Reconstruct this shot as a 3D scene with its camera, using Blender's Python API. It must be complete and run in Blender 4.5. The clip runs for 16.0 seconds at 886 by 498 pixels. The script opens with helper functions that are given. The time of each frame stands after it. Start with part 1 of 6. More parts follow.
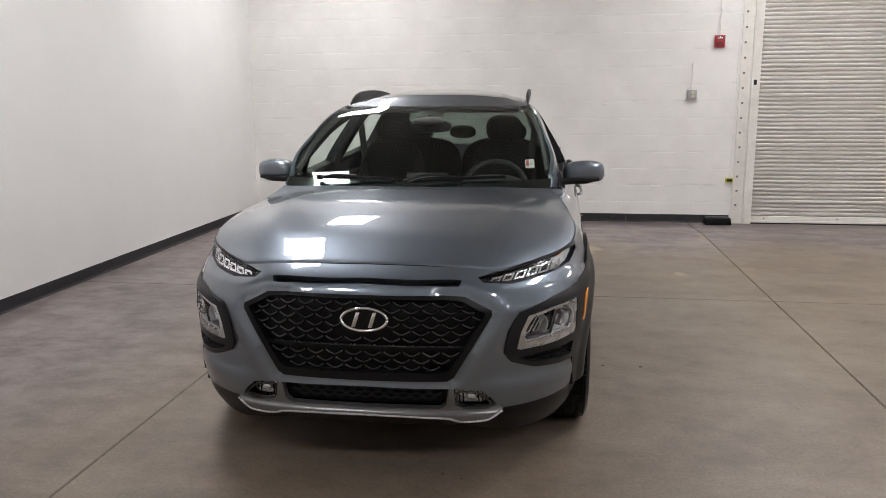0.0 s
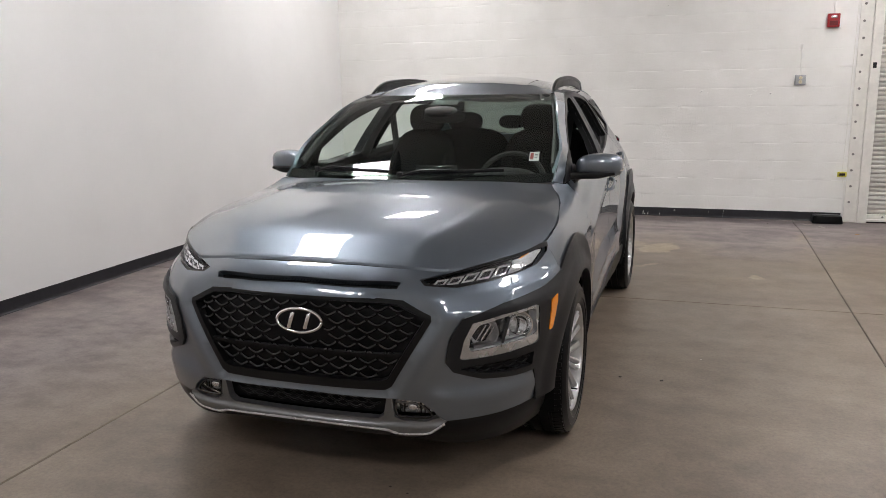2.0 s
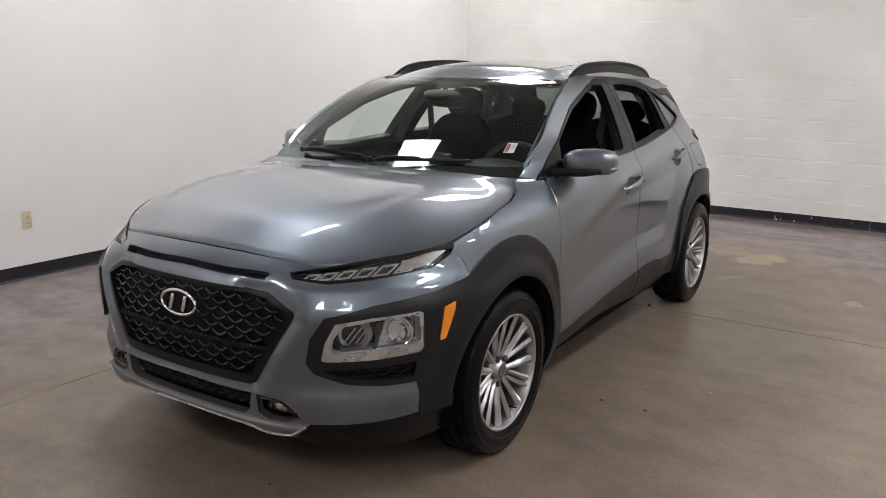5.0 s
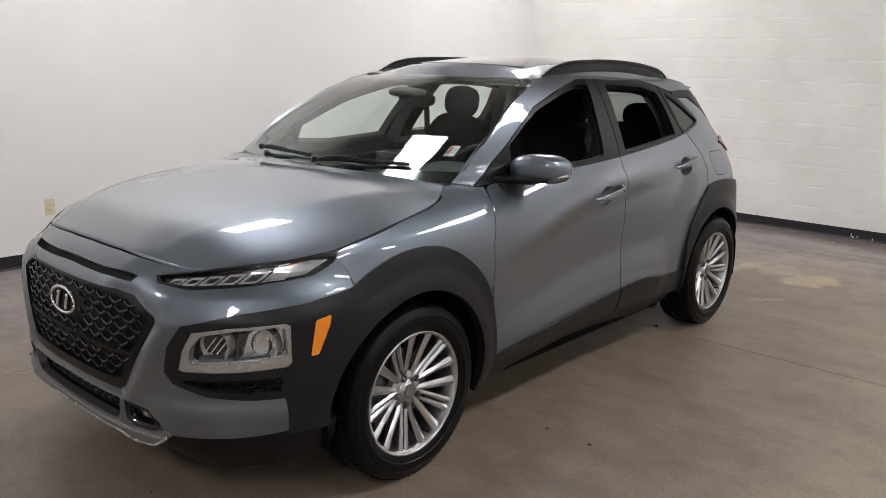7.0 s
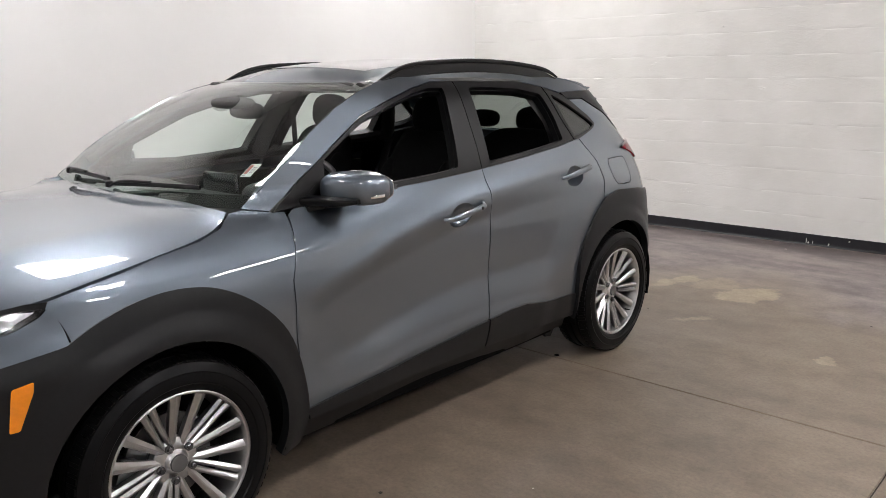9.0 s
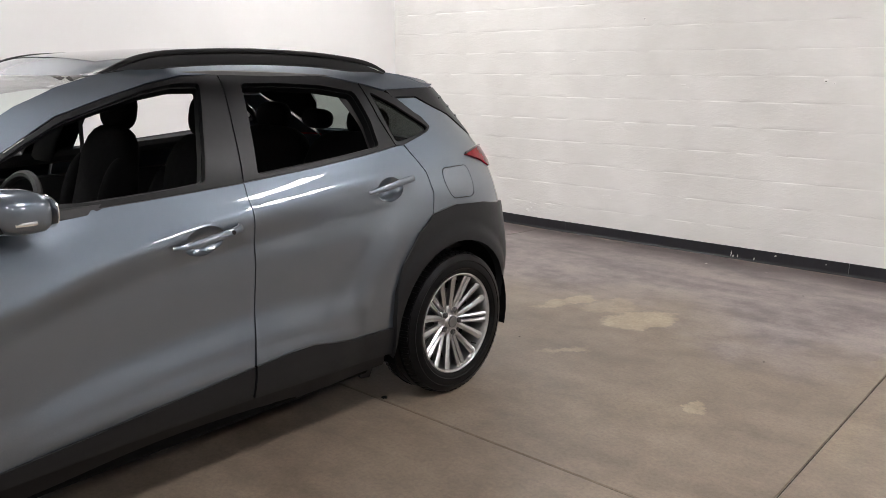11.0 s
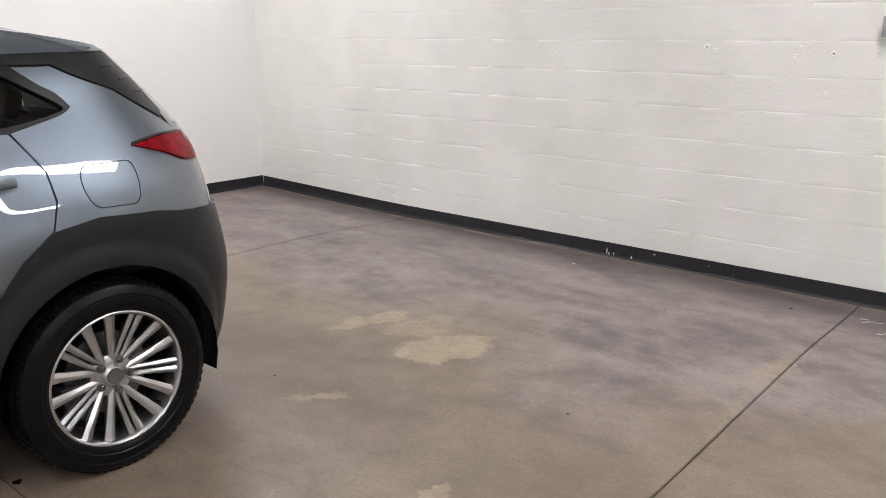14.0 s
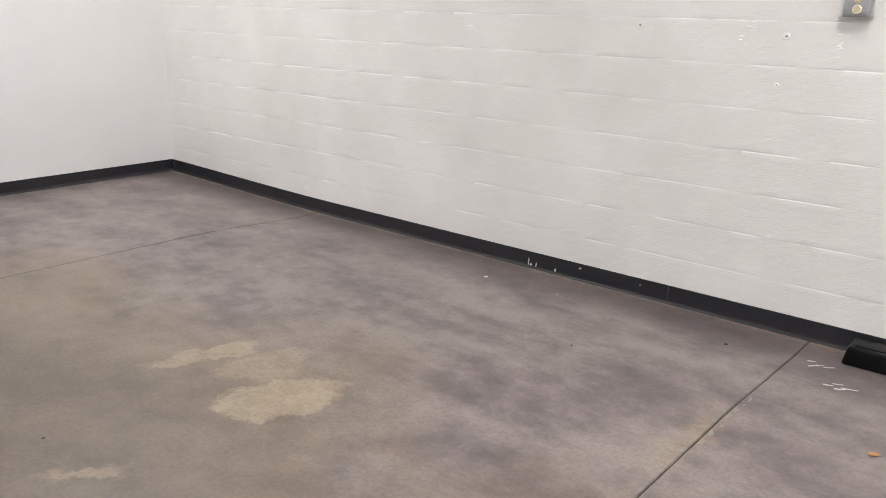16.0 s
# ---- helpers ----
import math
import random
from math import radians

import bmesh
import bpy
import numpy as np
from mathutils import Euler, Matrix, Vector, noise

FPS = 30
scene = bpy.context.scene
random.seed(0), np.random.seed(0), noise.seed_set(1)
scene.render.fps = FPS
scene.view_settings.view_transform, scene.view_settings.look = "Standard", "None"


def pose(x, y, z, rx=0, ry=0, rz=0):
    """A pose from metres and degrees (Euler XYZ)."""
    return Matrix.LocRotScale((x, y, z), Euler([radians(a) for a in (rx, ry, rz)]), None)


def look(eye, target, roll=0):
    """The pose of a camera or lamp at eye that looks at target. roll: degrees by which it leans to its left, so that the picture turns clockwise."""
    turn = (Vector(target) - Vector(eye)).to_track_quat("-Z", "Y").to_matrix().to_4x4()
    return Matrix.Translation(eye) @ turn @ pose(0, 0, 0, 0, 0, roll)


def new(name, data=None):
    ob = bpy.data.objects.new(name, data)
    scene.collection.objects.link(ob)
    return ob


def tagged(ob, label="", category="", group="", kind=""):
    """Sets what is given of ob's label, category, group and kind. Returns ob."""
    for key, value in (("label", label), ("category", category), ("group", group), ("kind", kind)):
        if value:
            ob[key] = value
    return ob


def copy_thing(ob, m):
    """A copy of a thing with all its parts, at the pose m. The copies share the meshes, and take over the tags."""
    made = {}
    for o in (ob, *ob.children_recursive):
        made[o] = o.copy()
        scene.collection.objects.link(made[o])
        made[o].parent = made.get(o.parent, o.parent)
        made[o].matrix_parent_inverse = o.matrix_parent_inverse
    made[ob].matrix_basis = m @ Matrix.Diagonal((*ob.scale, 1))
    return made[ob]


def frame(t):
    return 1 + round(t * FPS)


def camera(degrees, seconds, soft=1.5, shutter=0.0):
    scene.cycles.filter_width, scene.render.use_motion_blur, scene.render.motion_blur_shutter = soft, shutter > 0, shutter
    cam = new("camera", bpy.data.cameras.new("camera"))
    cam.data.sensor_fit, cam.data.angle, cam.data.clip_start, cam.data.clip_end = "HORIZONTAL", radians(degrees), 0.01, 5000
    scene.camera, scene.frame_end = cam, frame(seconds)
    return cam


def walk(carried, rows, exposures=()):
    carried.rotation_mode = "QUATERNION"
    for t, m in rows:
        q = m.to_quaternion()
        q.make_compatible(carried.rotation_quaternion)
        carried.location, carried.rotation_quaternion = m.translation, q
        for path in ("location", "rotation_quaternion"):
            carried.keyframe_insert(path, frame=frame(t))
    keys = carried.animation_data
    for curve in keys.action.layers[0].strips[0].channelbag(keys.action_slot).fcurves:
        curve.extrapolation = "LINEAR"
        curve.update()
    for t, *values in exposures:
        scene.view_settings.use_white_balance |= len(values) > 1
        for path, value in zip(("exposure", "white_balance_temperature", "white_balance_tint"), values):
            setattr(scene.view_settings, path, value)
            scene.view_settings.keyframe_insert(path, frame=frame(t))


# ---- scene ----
cam = camera(58.5, 16.0, soft=0.85)
PATH = [
    (0, (0.702, -3.701, 1.515), (0.428, -1.756, 1.134), -0.3),
    (0.5, (0.92, -3.634, 1.526), (0.562, -1.705, 1.137), -0.3),
    (1, (1.079, -3.565, 1.517), (0.644, -1.653, 1.12), -0.4),
    (1.5, (1.203, -3.451, 1.492), (0.683, -1.562, 1.094), -0.7),
    (2, (1.363, -3.321, 1.503), (0.747, -1.462, 1.1), -0.9),
    (2.5, (1.54, -3.223, 1.509), (0.849, -1.392, 1.1), -0.8),
    (3, (1.752, -3.149, 1.513), (0.982, -1.351, 1.098), -0.4),
    (3.5, (1.887, -3.07, 1.492), (1.035, -1.31, 1.072), -0.3),
    (4, (1.993, -2.914, 1.499), (1.072, -1.191, 1.067), 0.2),
    (6.5, (2.615, -2.174, 1.503), (1.37, -0.675, 1.053), 1.2),
    (7, (2.722, -1.971, 1.509), (1.432, -0.511, 1.054), 1.5),
    (7.5, (2.833, -1.769, 1.508), (1.525, -0.326, 1.052), 1.6),
    (8, (2.86, -1.607, 1.487), (1.552, -0.16, 1.041), 1.1),
    (8.5, (2.875, -1.357, 1.486), (1.569, 0.092, 1.045), 0.4),
    (9, (2.92, -1.113, 1.484), (1.617, 0.342, 1.053), -0.4),
    (11.5, (3.199, 0.161, 1.475), (1.912, 1.626, 1.028), 0.2),
    (12, (3.247, 0.372, 1.477), (1.969, 1.84, 1.017), 0.1),
    (12.5, (3.218, 0.596, 1.452), (1.96, 2.08, 0.988), -0.0),
    (13, (3.203, 0.855, 1.458), (1.947, 2.334, 0.976), -0.0),
    (13.5, (3.223, 1.146, 1.449), (1.98, 2.63, 0.948), 0.2),
    (14, (3.285, 1.413, 1.445), (2.042, 2.892, 0.929), 0.2),
    (14.5, (3.239, 1.653, 1.423), (2.01, 3.136, 0.887), 0.6),
    (15, (3.18, 1.907, 1.439), (1.958, 3.39, 0.887), 1.2),
    (15.5, (3.19, 2.184, 1.432), (1.963, 3.658, 0.865), 1.2),
    (16, (3.239, 2.429, 1.45), (2.012, 3.899, 0.87), 1.3),
]
walk(cam, [(t, look(eye, target, roll)) for t, eye, target, roll in PATH], [(0.0, 0.02), (4.0, 0.11), (8.0, 0.22), (12.0, 0.36), (16.0, 0.37)])
# ---- world and lamps ----
world = bpy.data.worlds.new("world")
scene.world = world
world.use_nodes = True
world.node_tree.nodes["Background"].inputs["Color"].default_value = (0.9, 0.95, 1.0, 1)
world.node_tree.nodes["Background"].inputs["Strength"].default_value = 0.02
scene.view_settings.exposure = 0.0
LAMP_POWER = 41.5
CEILING = 4.0
LAMP_W, LAMP_L = 0.55, 1.05
WALL_L, WALL_B, WALL_R, WALL_F = -3.187, 6.287, 8.2, -8.6
# the unseen row at x 6.6 is added to brighten the right side
LAMPS = [(x, y) for x in (-1.7, 3.2, 6.6) for y in (-4.5, 0.66, 4.6)]


# ---- materials ----
def material(name):
    m = bpy.data.materials.new(name)
    m.use_nodes = True
    nt = m.node_tree
    b = nt.nodes["Principled BSDF"]

    def node(kind, **inputs):
        n = nt.nodes.new("ShaderNode" + kind)
        for k, v in inputs.items():
            n.inputs[k.replace("_", " ")].default_value = v
        return n

    return m, nt, b, node


def noise_tex(nt, node, scale, detail=4.0, rough=0.55, coords=None):
    n = node("TexNoise", Scale=scale, Detail=detail, Roughness=rough)
    if coords:
        nt.links.new(coords, n.inputs["Vector"])
    return n.outputs["Fac"]


def ramp(nt, fac, stops):
    r = nt.nodes.new("ShaderNodeValToRGB")
    r.color_ramp.elements[0].position, r.color_ramp.elements[0].color = stops[0][0], (*stops[0][1], 1)
    r.color_ramp.elements[1].position, r.color_ramp.elements[1].color = stops[-1][0], (*stops[-1][1], 1)
    for p, c in stops[1:-1]:
        r.color_ramp.elements.new(p).color = (*c, 1)
    nt.links.new(fac, r.inputs["Fac"])
    return r.outputs["Color"]


def bump(nt, node, b, height, strength, distance):
    n = node("Bump", Strength=strength, Distance=distance)
    nt.links.new(height, n.inputs["Height"])
    nt.links.new(n.outputs["Normal"], b.inputs["Normal"])
    return n


def world_coords(nt):
    return nt.nodes.new("ShaderNodeNewGeometry").outputs["Position"]


def plain(name, colour, rough=0.5, metal=0.0, vary=0.12, scale=40.0, relief=0.0, coat=0.0, spec=0.5):
    """A surface of one colour with fine variation in tone and gloss."""
    m, nt, b, node = material(name)
    pos = world_coords(nt)
    f = noise_tex(nt, node, scale, 5.0, 0.6, pos)
    dark = tuple(c * (1 - vary) for c in colour)
    light = tuple(min(1, c * (1 + vary)) for c in colour)
    nt.links.new(ramp(nt, f, [(0.3, dark), (0.7, light)]), b.inputs["Base Color"])
    r = node("MapRange", To_Min=rough * 0.85, To_Max=min(1, rough * 1.15))
    nt.links.new(noise_tex(nt, node, scale * 0.3, 3.0, 0.5, pos), r.inputs["Value"])
    nt.links.new(r.outputs["Result"], b.inputs["Roughness"])
    b.inputs["Metallic"].default_value = metal
    b.inputs["Coat Weight"].default_value = coat
    b.inputs["Specular IOR Level"].default_value = spec
    if relief:
        bump(nt, node, b, noise_tex(nt, node, scale * 6, 3.0, 0.6, pos), 0.5, relief)
    return m


def car_paint():
    m, nt, b, node = material("grey_metallic_paint")
    pos = world_coords(nt)
    flakes = node("TexVoronoi", Scale=900.0)
    nt.links.new(pos, flakes.inputs["Vector"])
    tone = ramp(nt, flakes.outputs["Color"], [(0.1, (0.118, 0.142, 0.170)), (0.9, (0.150, 0.178, 0.210))])
    nt.links.new(tone, b.inputs["Base Color"])
    b.inputs["Metallic"].default_value = 0.90
    b.inputs["Roughness"].default_value = 0.41
    b.inputs["Coat Weight"].default_value = 1.0
    b.inputs["Coat Roughness"].default_value = 0.02
    b.inputs["Coat IOR"].default_value = 1.85
    return m


def concrete():
    m, nt, b, node = material("sealed_concrete")
    pos = world_coords(nt)
    L = nt.links.new

    def math_node(op, a, c, clamp=False, third=None):
        n = node("Math")
        n.operation, n.use_clamp = op, clamp
        for k, v in enumerate((a, c, third)):
            if v is None:
                continue
            if isinstance(v, (int, float)):
                n.inputs[k].default_value = v
            else:
                L(v, n.inputs[k])
        return n.outputs[0]

    def blend(fac, a, c, mode="MIX"):
        n = nt.nodes.new("ShaderNodeMix")
        n.data_type, n.blend_type = "RGBA", mode
        for key, v in (("Factor", fac), ("A", a), ("B", c)):
            if isinstance(v, (int, float)):
                n.inputs[key].default_value = v
            elif isinstance(v, tuple):
                n.inputs[key].default_value = (*v, 1)
            else:
                L(v, n.inputs[key])
        return n.outputs["Result"]

    split = nt.nodes.new("ShaderNodeSeparateXYZ")
    L(pos, split.inputs[0])
    X, Y = split.outputs["X"], split.outputs["Y"]
    stretch = node("Mapping")
    stretch.inputs["Scale"].default_value = (0.75, 1.5, 1.0)
    stretch.inputs["Rotation"].default_value = (0, 0, 0.5)
    L(pos, stretch.inputs["Vector"])
    big = noise_tex(nt, node, 0.8, 5.0, 0.6, pos)
    cloud = noise_tex(nt, node, 1.9, 7.0, 0.60, stretch.outputs[0])
    mid = noise_tex(nt, node, 7.0, 7.0, 0.66, pos)
    fine = noise_tex(nt, node, 60.0, 6.0, 0.72, pos)
    tone = math_node("MULTIPLY_ADD", mid, 0.46, third=math_node("MULTIPLY_ADD", cloud, 0.72, third=-0.09))
    brown = ramp(nt, tone, [(0.30, (0.114, 0.087, 0.066)), (0.43, (0.161, 0.126, 0.098)), (0.53, (0.194, 0.154, 0.120)), (0.68, (0.238, 0.192, 0.152))])
    mauve = ramp(nt, tone, [(0.34, (0.091, 0.074, 0.077)), (0.44, (0.142, 0.117, 0.119)), (0.52, (0.198, 0.166, 0.165)), (0.62, (0.262, 0.222, 0.212))])
    # mauve towards the far and west walls: their grazing reflection put into the colour
    line = math_node("MULTIPLY_ADD", X, 0.04, third=Y)
    line = math_node("MULTIPLY_ADD", big, 3.2, third=line)
    far = node("MapRange", From_Min=5.7, From_Max=6.35)
    L(line, far.inputs["Value"])
    west = node("MapRange", From_Min=1.9, From_Max=2.9)
    L(math_node("MULTIPLY_ADD", big, 1.5, third=math_node("MULTIPLY", X, -1.0)), west.inputs["Value"])
    colour = blend(math_node("MAXIMUM", far.outputs[0], west.outputs[0]), brown, mauve)
    # a dark band and a tan dirt line along the far wall
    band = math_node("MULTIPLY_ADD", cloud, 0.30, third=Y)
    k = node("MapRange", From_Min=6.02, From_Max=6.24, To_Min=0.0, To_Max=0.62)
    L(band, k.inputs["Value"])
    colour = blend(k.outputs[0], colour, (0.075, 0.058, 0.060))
    k = node("MapRange", From_Min=6.285, From_Max=6.32, To_Min=0.0, To_Max=0.8)
    L(math_node("MULTIPLY_ADD", mid, 0.10, third=Y), k.inputs["Value"])
    colour = blend(k.outputs[0], colour, (0.24, 0.19, 0.135))
    # worn patches where the bare tan concrete shows
    wob = node("TexNoise", Scale=5.0, Detail=8.0, Roughness=0.70)
    L(pos, wob.inputs["Vector"])
    shift = node("VectorMath")
    shift.operation = "MULTIPLY_ADD"
    L(wob.outputs["Color"], shift.inputs[0])
    shift.inputs[1].default_value = (0.36, 0.36, 0)
    L(pos, shift.inputs[2])
    worn = ramp(nt, mid, [(0.35, (0.235, 0.186, 0.130)), (0.5, (0.315, 0.254, 0.182)), (0.65, (0.37, 0.305, 0.225))])
    patches = ((0.45, 4.18, 0.065, 0.23, -18, 0.9, 0.1), (0.73, 4.30, 0.14, 0.18, -25, 0.55, 0.14), (1.00, 4.15, 0.15, 0.22, -30, 1.0, 0.08), (1.36, 4.28, 0.16, 0.16, 0, 0.16, 0.8), (1.785, 3.15, 0.062, 0.062, 0, 0.9, 0.12), (0.95, 3.42, 0.035, 0.11, -40, 0.6, 0.3), (2.31, 4.98, 0.05, 0.22, 0, 0.55, 0.6), (2.30, 4.35, 0.03, 0.2, 0, 0.35, 0.6), (2.40, 3.4, 0.04, 0.3, 0, 0.3, 0.7), (1.6, 3.0, 0.22, 0.10, 20, 0.18, 0.8), (0.4, 3.4, 0.35, 0.12, 30, 0.16, 0.8))
    # the first one puts the car's shade on the floor behind it into the colour
    shade_and_stains = ((0.35, 3.30, 0.75, 0.45, 20, 0.5, 0.6), (2.2, 3.6, 0.35, 0.5, 0, 0.25, 0.7))
    for x, y, rx, ry, turn, amount, soft in shade_and_stains + patches:
        d = node("Mapping")
        d.vector_type = "TEXTURE"
        d.inputs["Location"].default_value = (x + 0.18, y + 0.18, 0)
        d.inputs["Rotation"].default_value = (0, 0, math.radians(turn))
        d.inputs["Scale"].default_value = (rx, ry, 1)
        L(shift.outputs[0], d.inputs["Vector"])
        flat = node("VectorMath")
        flat.operation = "MULTIPLY"
        L(d.outputs[0], flat.inputs[0])
        flat.inputs[1].default_value = (1, 1, 0)
        ln = node("VectorMath")
        ln.operation = "LENGTH"
        L(flat.outputs[0], ln.inputs[0])
        k = node("MapRange", From_Min=1.08 + soft, From_Max=1.0 - soft, To_Min=0.0, To_Max=amount)
        L(ln.outputs["Value"], k.inputs["Value"])
        colour = blend(k.outputs[0], colour, worn if (x, y, rx, ry, turn, amount, soft) in patches else (0.105, 0.078, 0.058))
    # pale scuffs and grit
    scuff_map = node("Mapping")
    scuff_map.inputs["Scale"].default_value = (2.0, 9.0, 1.0)
    scuff_map.inputs["Rotation"].default_value = (0, 0, 0.8)
    L(pos, scuff_map.inputs["Vector"])
    scuff = noise_tex(nt, node, 2.2, 8.0, 0.72, scuff_map.outputs[0])
    k = node("MapRange", From_Min=0.63, From_Max=0.75, To_Min=0.0, To_Max=0.35)
    L(scuff, k.inputs["Value"])
    colour = blend(k.outputs[0], colour, (0.26, 0.225, 0.18))
    speck = ramp(nt, fine, [(0.28, (0.70, 0.69, 0.66)), (0.5, (0.96, 0.95, 0.91)), (0.74, (1.16, 1.15, 1.09))])
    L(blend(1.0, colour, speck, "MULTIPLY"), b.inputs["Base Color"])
    r = node("MapRange", From_Min=0.3, From_Max=0.7, To_Min=0.36, To_Max=0.50)
    L(big, r.inputs["Value"])
    L(r.outputs[0], b.inputs["Roughness"])
    b.inputs["Specular IOR Level"].default_value = 0.6
    bump(nt, node, b, math_node("MULTIPLY_ADD", mid, 2.0, third=fine), 0.22, 0.002)
    return m


def block_paint():
    """White paint on concrete block: orange-peel texture with coarse lumps and pits."""
    m, nt, b, node = material("painted_block")
    pos = world_coords(nt)
    L = nt.links.new
    f = noise_tex(nt, node, 1.6, 4.0, 0.55, pos)
    L(ramp(nt, f, [(0.3, (0.70, 0.69, 0.655)), (0.7, (0.80, 0.79, 0.76))]), b.inputs["Base Color"])
    b.inputs["Roughness"].default_value = 0.55
    coarse = noise_tex(nt, node, 34.0, 7.0, 0.74, pos)
    fine = noise_tex(nt, node, 150.0, 4.0, 0.65, pos)
    add = node("Math")
    add.operation = "MULTIPLY_ADD"
    L(fine, add.inputs[0])
    add.inputs[1].default_value = 0.5
    L(coarse, add.inputs[2])
    bump(nt, node, b, add.outputs[0], 0.5, 0.008)
    return m


def glass(name, colour, rough=0.0, ior=1.45):
    m, nt, b, node = material(name)
    b.inputs["Base Color"].default_value = (*colour, 1)
    b.inputs["Roughness"].default_value = rough
    b.inputs["IOR"].default_value = ior
    b.inputs["Transmission Weight"].default_value = 1.0
    return m


def thin_glass(name, colour, gloss=1.0):
    """A pane: straight-through tint with a mirror coat by Fresnel."""
    m, nt, b, node = material(name)
    nt.nodes.remove(b)
    clear = node("BsdfTransparent")
    clear.inputs["Color"].default_value = (*colour, 1)
    shine = node("BsdfGlossy", Roughness=0.0)
    facing = node("LayerWeight")
    fifth = node("Math")
    fifth.operation = "POWER"
    fifth.inputs[1].default_value = 5.0
    nt.links.new(facing.outputs["Facing"], fifth.inputs[0])
    fres = node("Math")
    fres.operation = "MULTIPLY_ADD"
    fres.inputs[1].default_value = 0.96
    fres.inputs[2].default_value = 0.04
    nt.links.new(fifth.outputs[0], fres.inputs[0])
    k = node("Math")
    k.operation, k.use_clamp = "MULTIPLY", True
    k.inputs[1].default_value = 1.7 * gloss
    nt.links.new(fres.outputs[0], k.inputs[0])
    mix = node("MixShader")
    nt.links.new(k.outputs[0], mix.inputs[0])
    nt.links.new(clear.outputs[0], mix.inputs[1])
    nt.links.new(shine.outputs[0], mix.inputs[2])
    nt.links.new(mix.outputs[0], nt.nodes["Material Output"].inputs["Surface"])
    return m


def glow(name, colour, strength):
    m, nt, b, node = material(name)
    b.inputs["Base Color"].default_value = (0.8, 0.8, 0.8, 1)
    b.inputs["Emission Color"].default_value = (*colour, 1)
    b.inputs["Emission Strength"].default_value = strength
    return m


PAINT = car_paint()
CLAD = plain("dark_grey_plastic", (0.0095, 0.0098, 0.0108), 0.40, vary=0.1, scale=60, relief=0.0004, spec=0.30)
BLACK = plain("black_plastic", (0.004, 0.004, 0.0045), 0.38, vary=0.2, scale=50, spec=0.25)
GLOSS_BLACK = plain("gloss_black", (0.008, 0.008, 0.009), 0.08, vary=0.1, coat=0.5)
RUBBER = plain("tyre_rubber", (0.0035, 0.0035, 0.0038), 0.33, vary=0.25, scale=30, relief=0.0003, spec=0.14)
WELL = plain("wheel_well_felt", (0.004, 0.004, 0.004), 0.95, vary=0.2, spec=0.1)
BEZEL_SILVER = plain("bright_satin_silver", (0.56, 0.565, 0.57), 0.27, metal=0.85, vary=0.02)
ALLOY = plain("silver_alloy", (0.54, 0.537, 0.535), 0.30, metal=1.0, vary=0.05)
DARK_ALLOY = plain("dark_alloy", (0.16, 0.16, 0.165), 0.35, metal=0.9, vary=0.06)
CHROME = plain("chrome", (0.80, 0.80, 0.80), 0.06, metal=1.0, vary=0.03)
SATIN = plain("satin_silver", (0.20, 0.205, 0.21), 0.30, metal=0.8, vary=0.05)
AMBER = plain("amber_lens", (0.85, 0.26, 0.015), 0.12, vary=0.08, coat=0.6)
RED_LENS = plain("red_lens", (0.20, 0.004, 0.010), 0.10, vary=0.4, scale=22, spec=0.12)
LENS = thin_glass("clear_lens", (0.95, 0.955, 0.96), 0.35)
WINDSCREEN = thin_glass("windscreen_glass", (0.74, 0.86, 0.80), 1.0)
DARK_GLASS = thin_glass("dark_tinted_glass", (0.16, 0.17, 0.17), 1.0)
REAR_GLASS = thin_glass("rear_window_glass", (0.27, 0.31, 0.29), 1.0)
ROOF_GLASS = plain("sunroof_glass", (0.006, 0.006, 0.007), 0.04, vary=0.05, coat=0.6)
CLOTH = plain("charcoal_cloth", (0.004, 0.004, 0.0043), 0.92, vary=0.25, scale=120, relief=0.0008, spec=0.15)
TRIM = plain("interior_trim", (0.016, 0.016, 0.0165), 0.6, vary=0.15, scale=60, relief=0.0003)
LINER = plain("headliner_cloth", (0.09, 0.09, 0.088), 0.95, vary=0.08)
PILLAR = plain("grey_pillar_trim", (0.085, 0.085, 0.082), 0.7, vary=0.06)
LAMP_WHITE = plain("lamp_reflector", (0.86, 0.87, 0.88), 0.16, metal=0.85, vary=0.05)
LAMP_DARK = plain("dark_lamp_bowl", (0.10, 0.10, 0.105), 0.22, metal=0.7, vary=0.2, scale=60)
LAMP_GREY = plain("lamp_housing", (0.50, 0.505, 0.51), 0.25, metal=0.35, vary=0.15, scale=60)
STICKER = plain("paper_sticker", (0.78, 0.78, 0.76), 0.6, vary=0.03)
STICKER_RED = plain("red_print", (0.42, 0.09, 0.08), 0.6, vary=0.05)
STICKER_GREY = plain("grey_print", (0.30, 0.30, 0.31), 0.6, vary=0.05)
WALL_PAINT = plain("white_wall_paint", (0.76, 0.755, 0.74), 0.6, vary=0.02, scale=2.0, relief=0.0002)
UNSEEN_WALL_GREY = plain("grey_wall_paint", (0.42, 0.42, 0.42), 0.6, vary=0.04, scale=2.0, relief=0.0002)
BLOCK = block_paint()
CONCRETE = concrete()
RIB = plain("grille_rib_plastic", (0.010, 0.010, 0.011), 0.20, vary=0.15, scale=50, spec=0.5)
JOINT = plain("joint_filler", (0.048, 0.038, 0.030), 0.9, vary=0.3)
FILLER_TAN = plain("tan_joint_filler", (0.115, 0.092, 0.072), 0.8, vary=0.3, scale=20)
VINYL = plain("black_vinyl", (0.012, 0.012, 0.0155), 0.48, vary=0.25, scale=14)
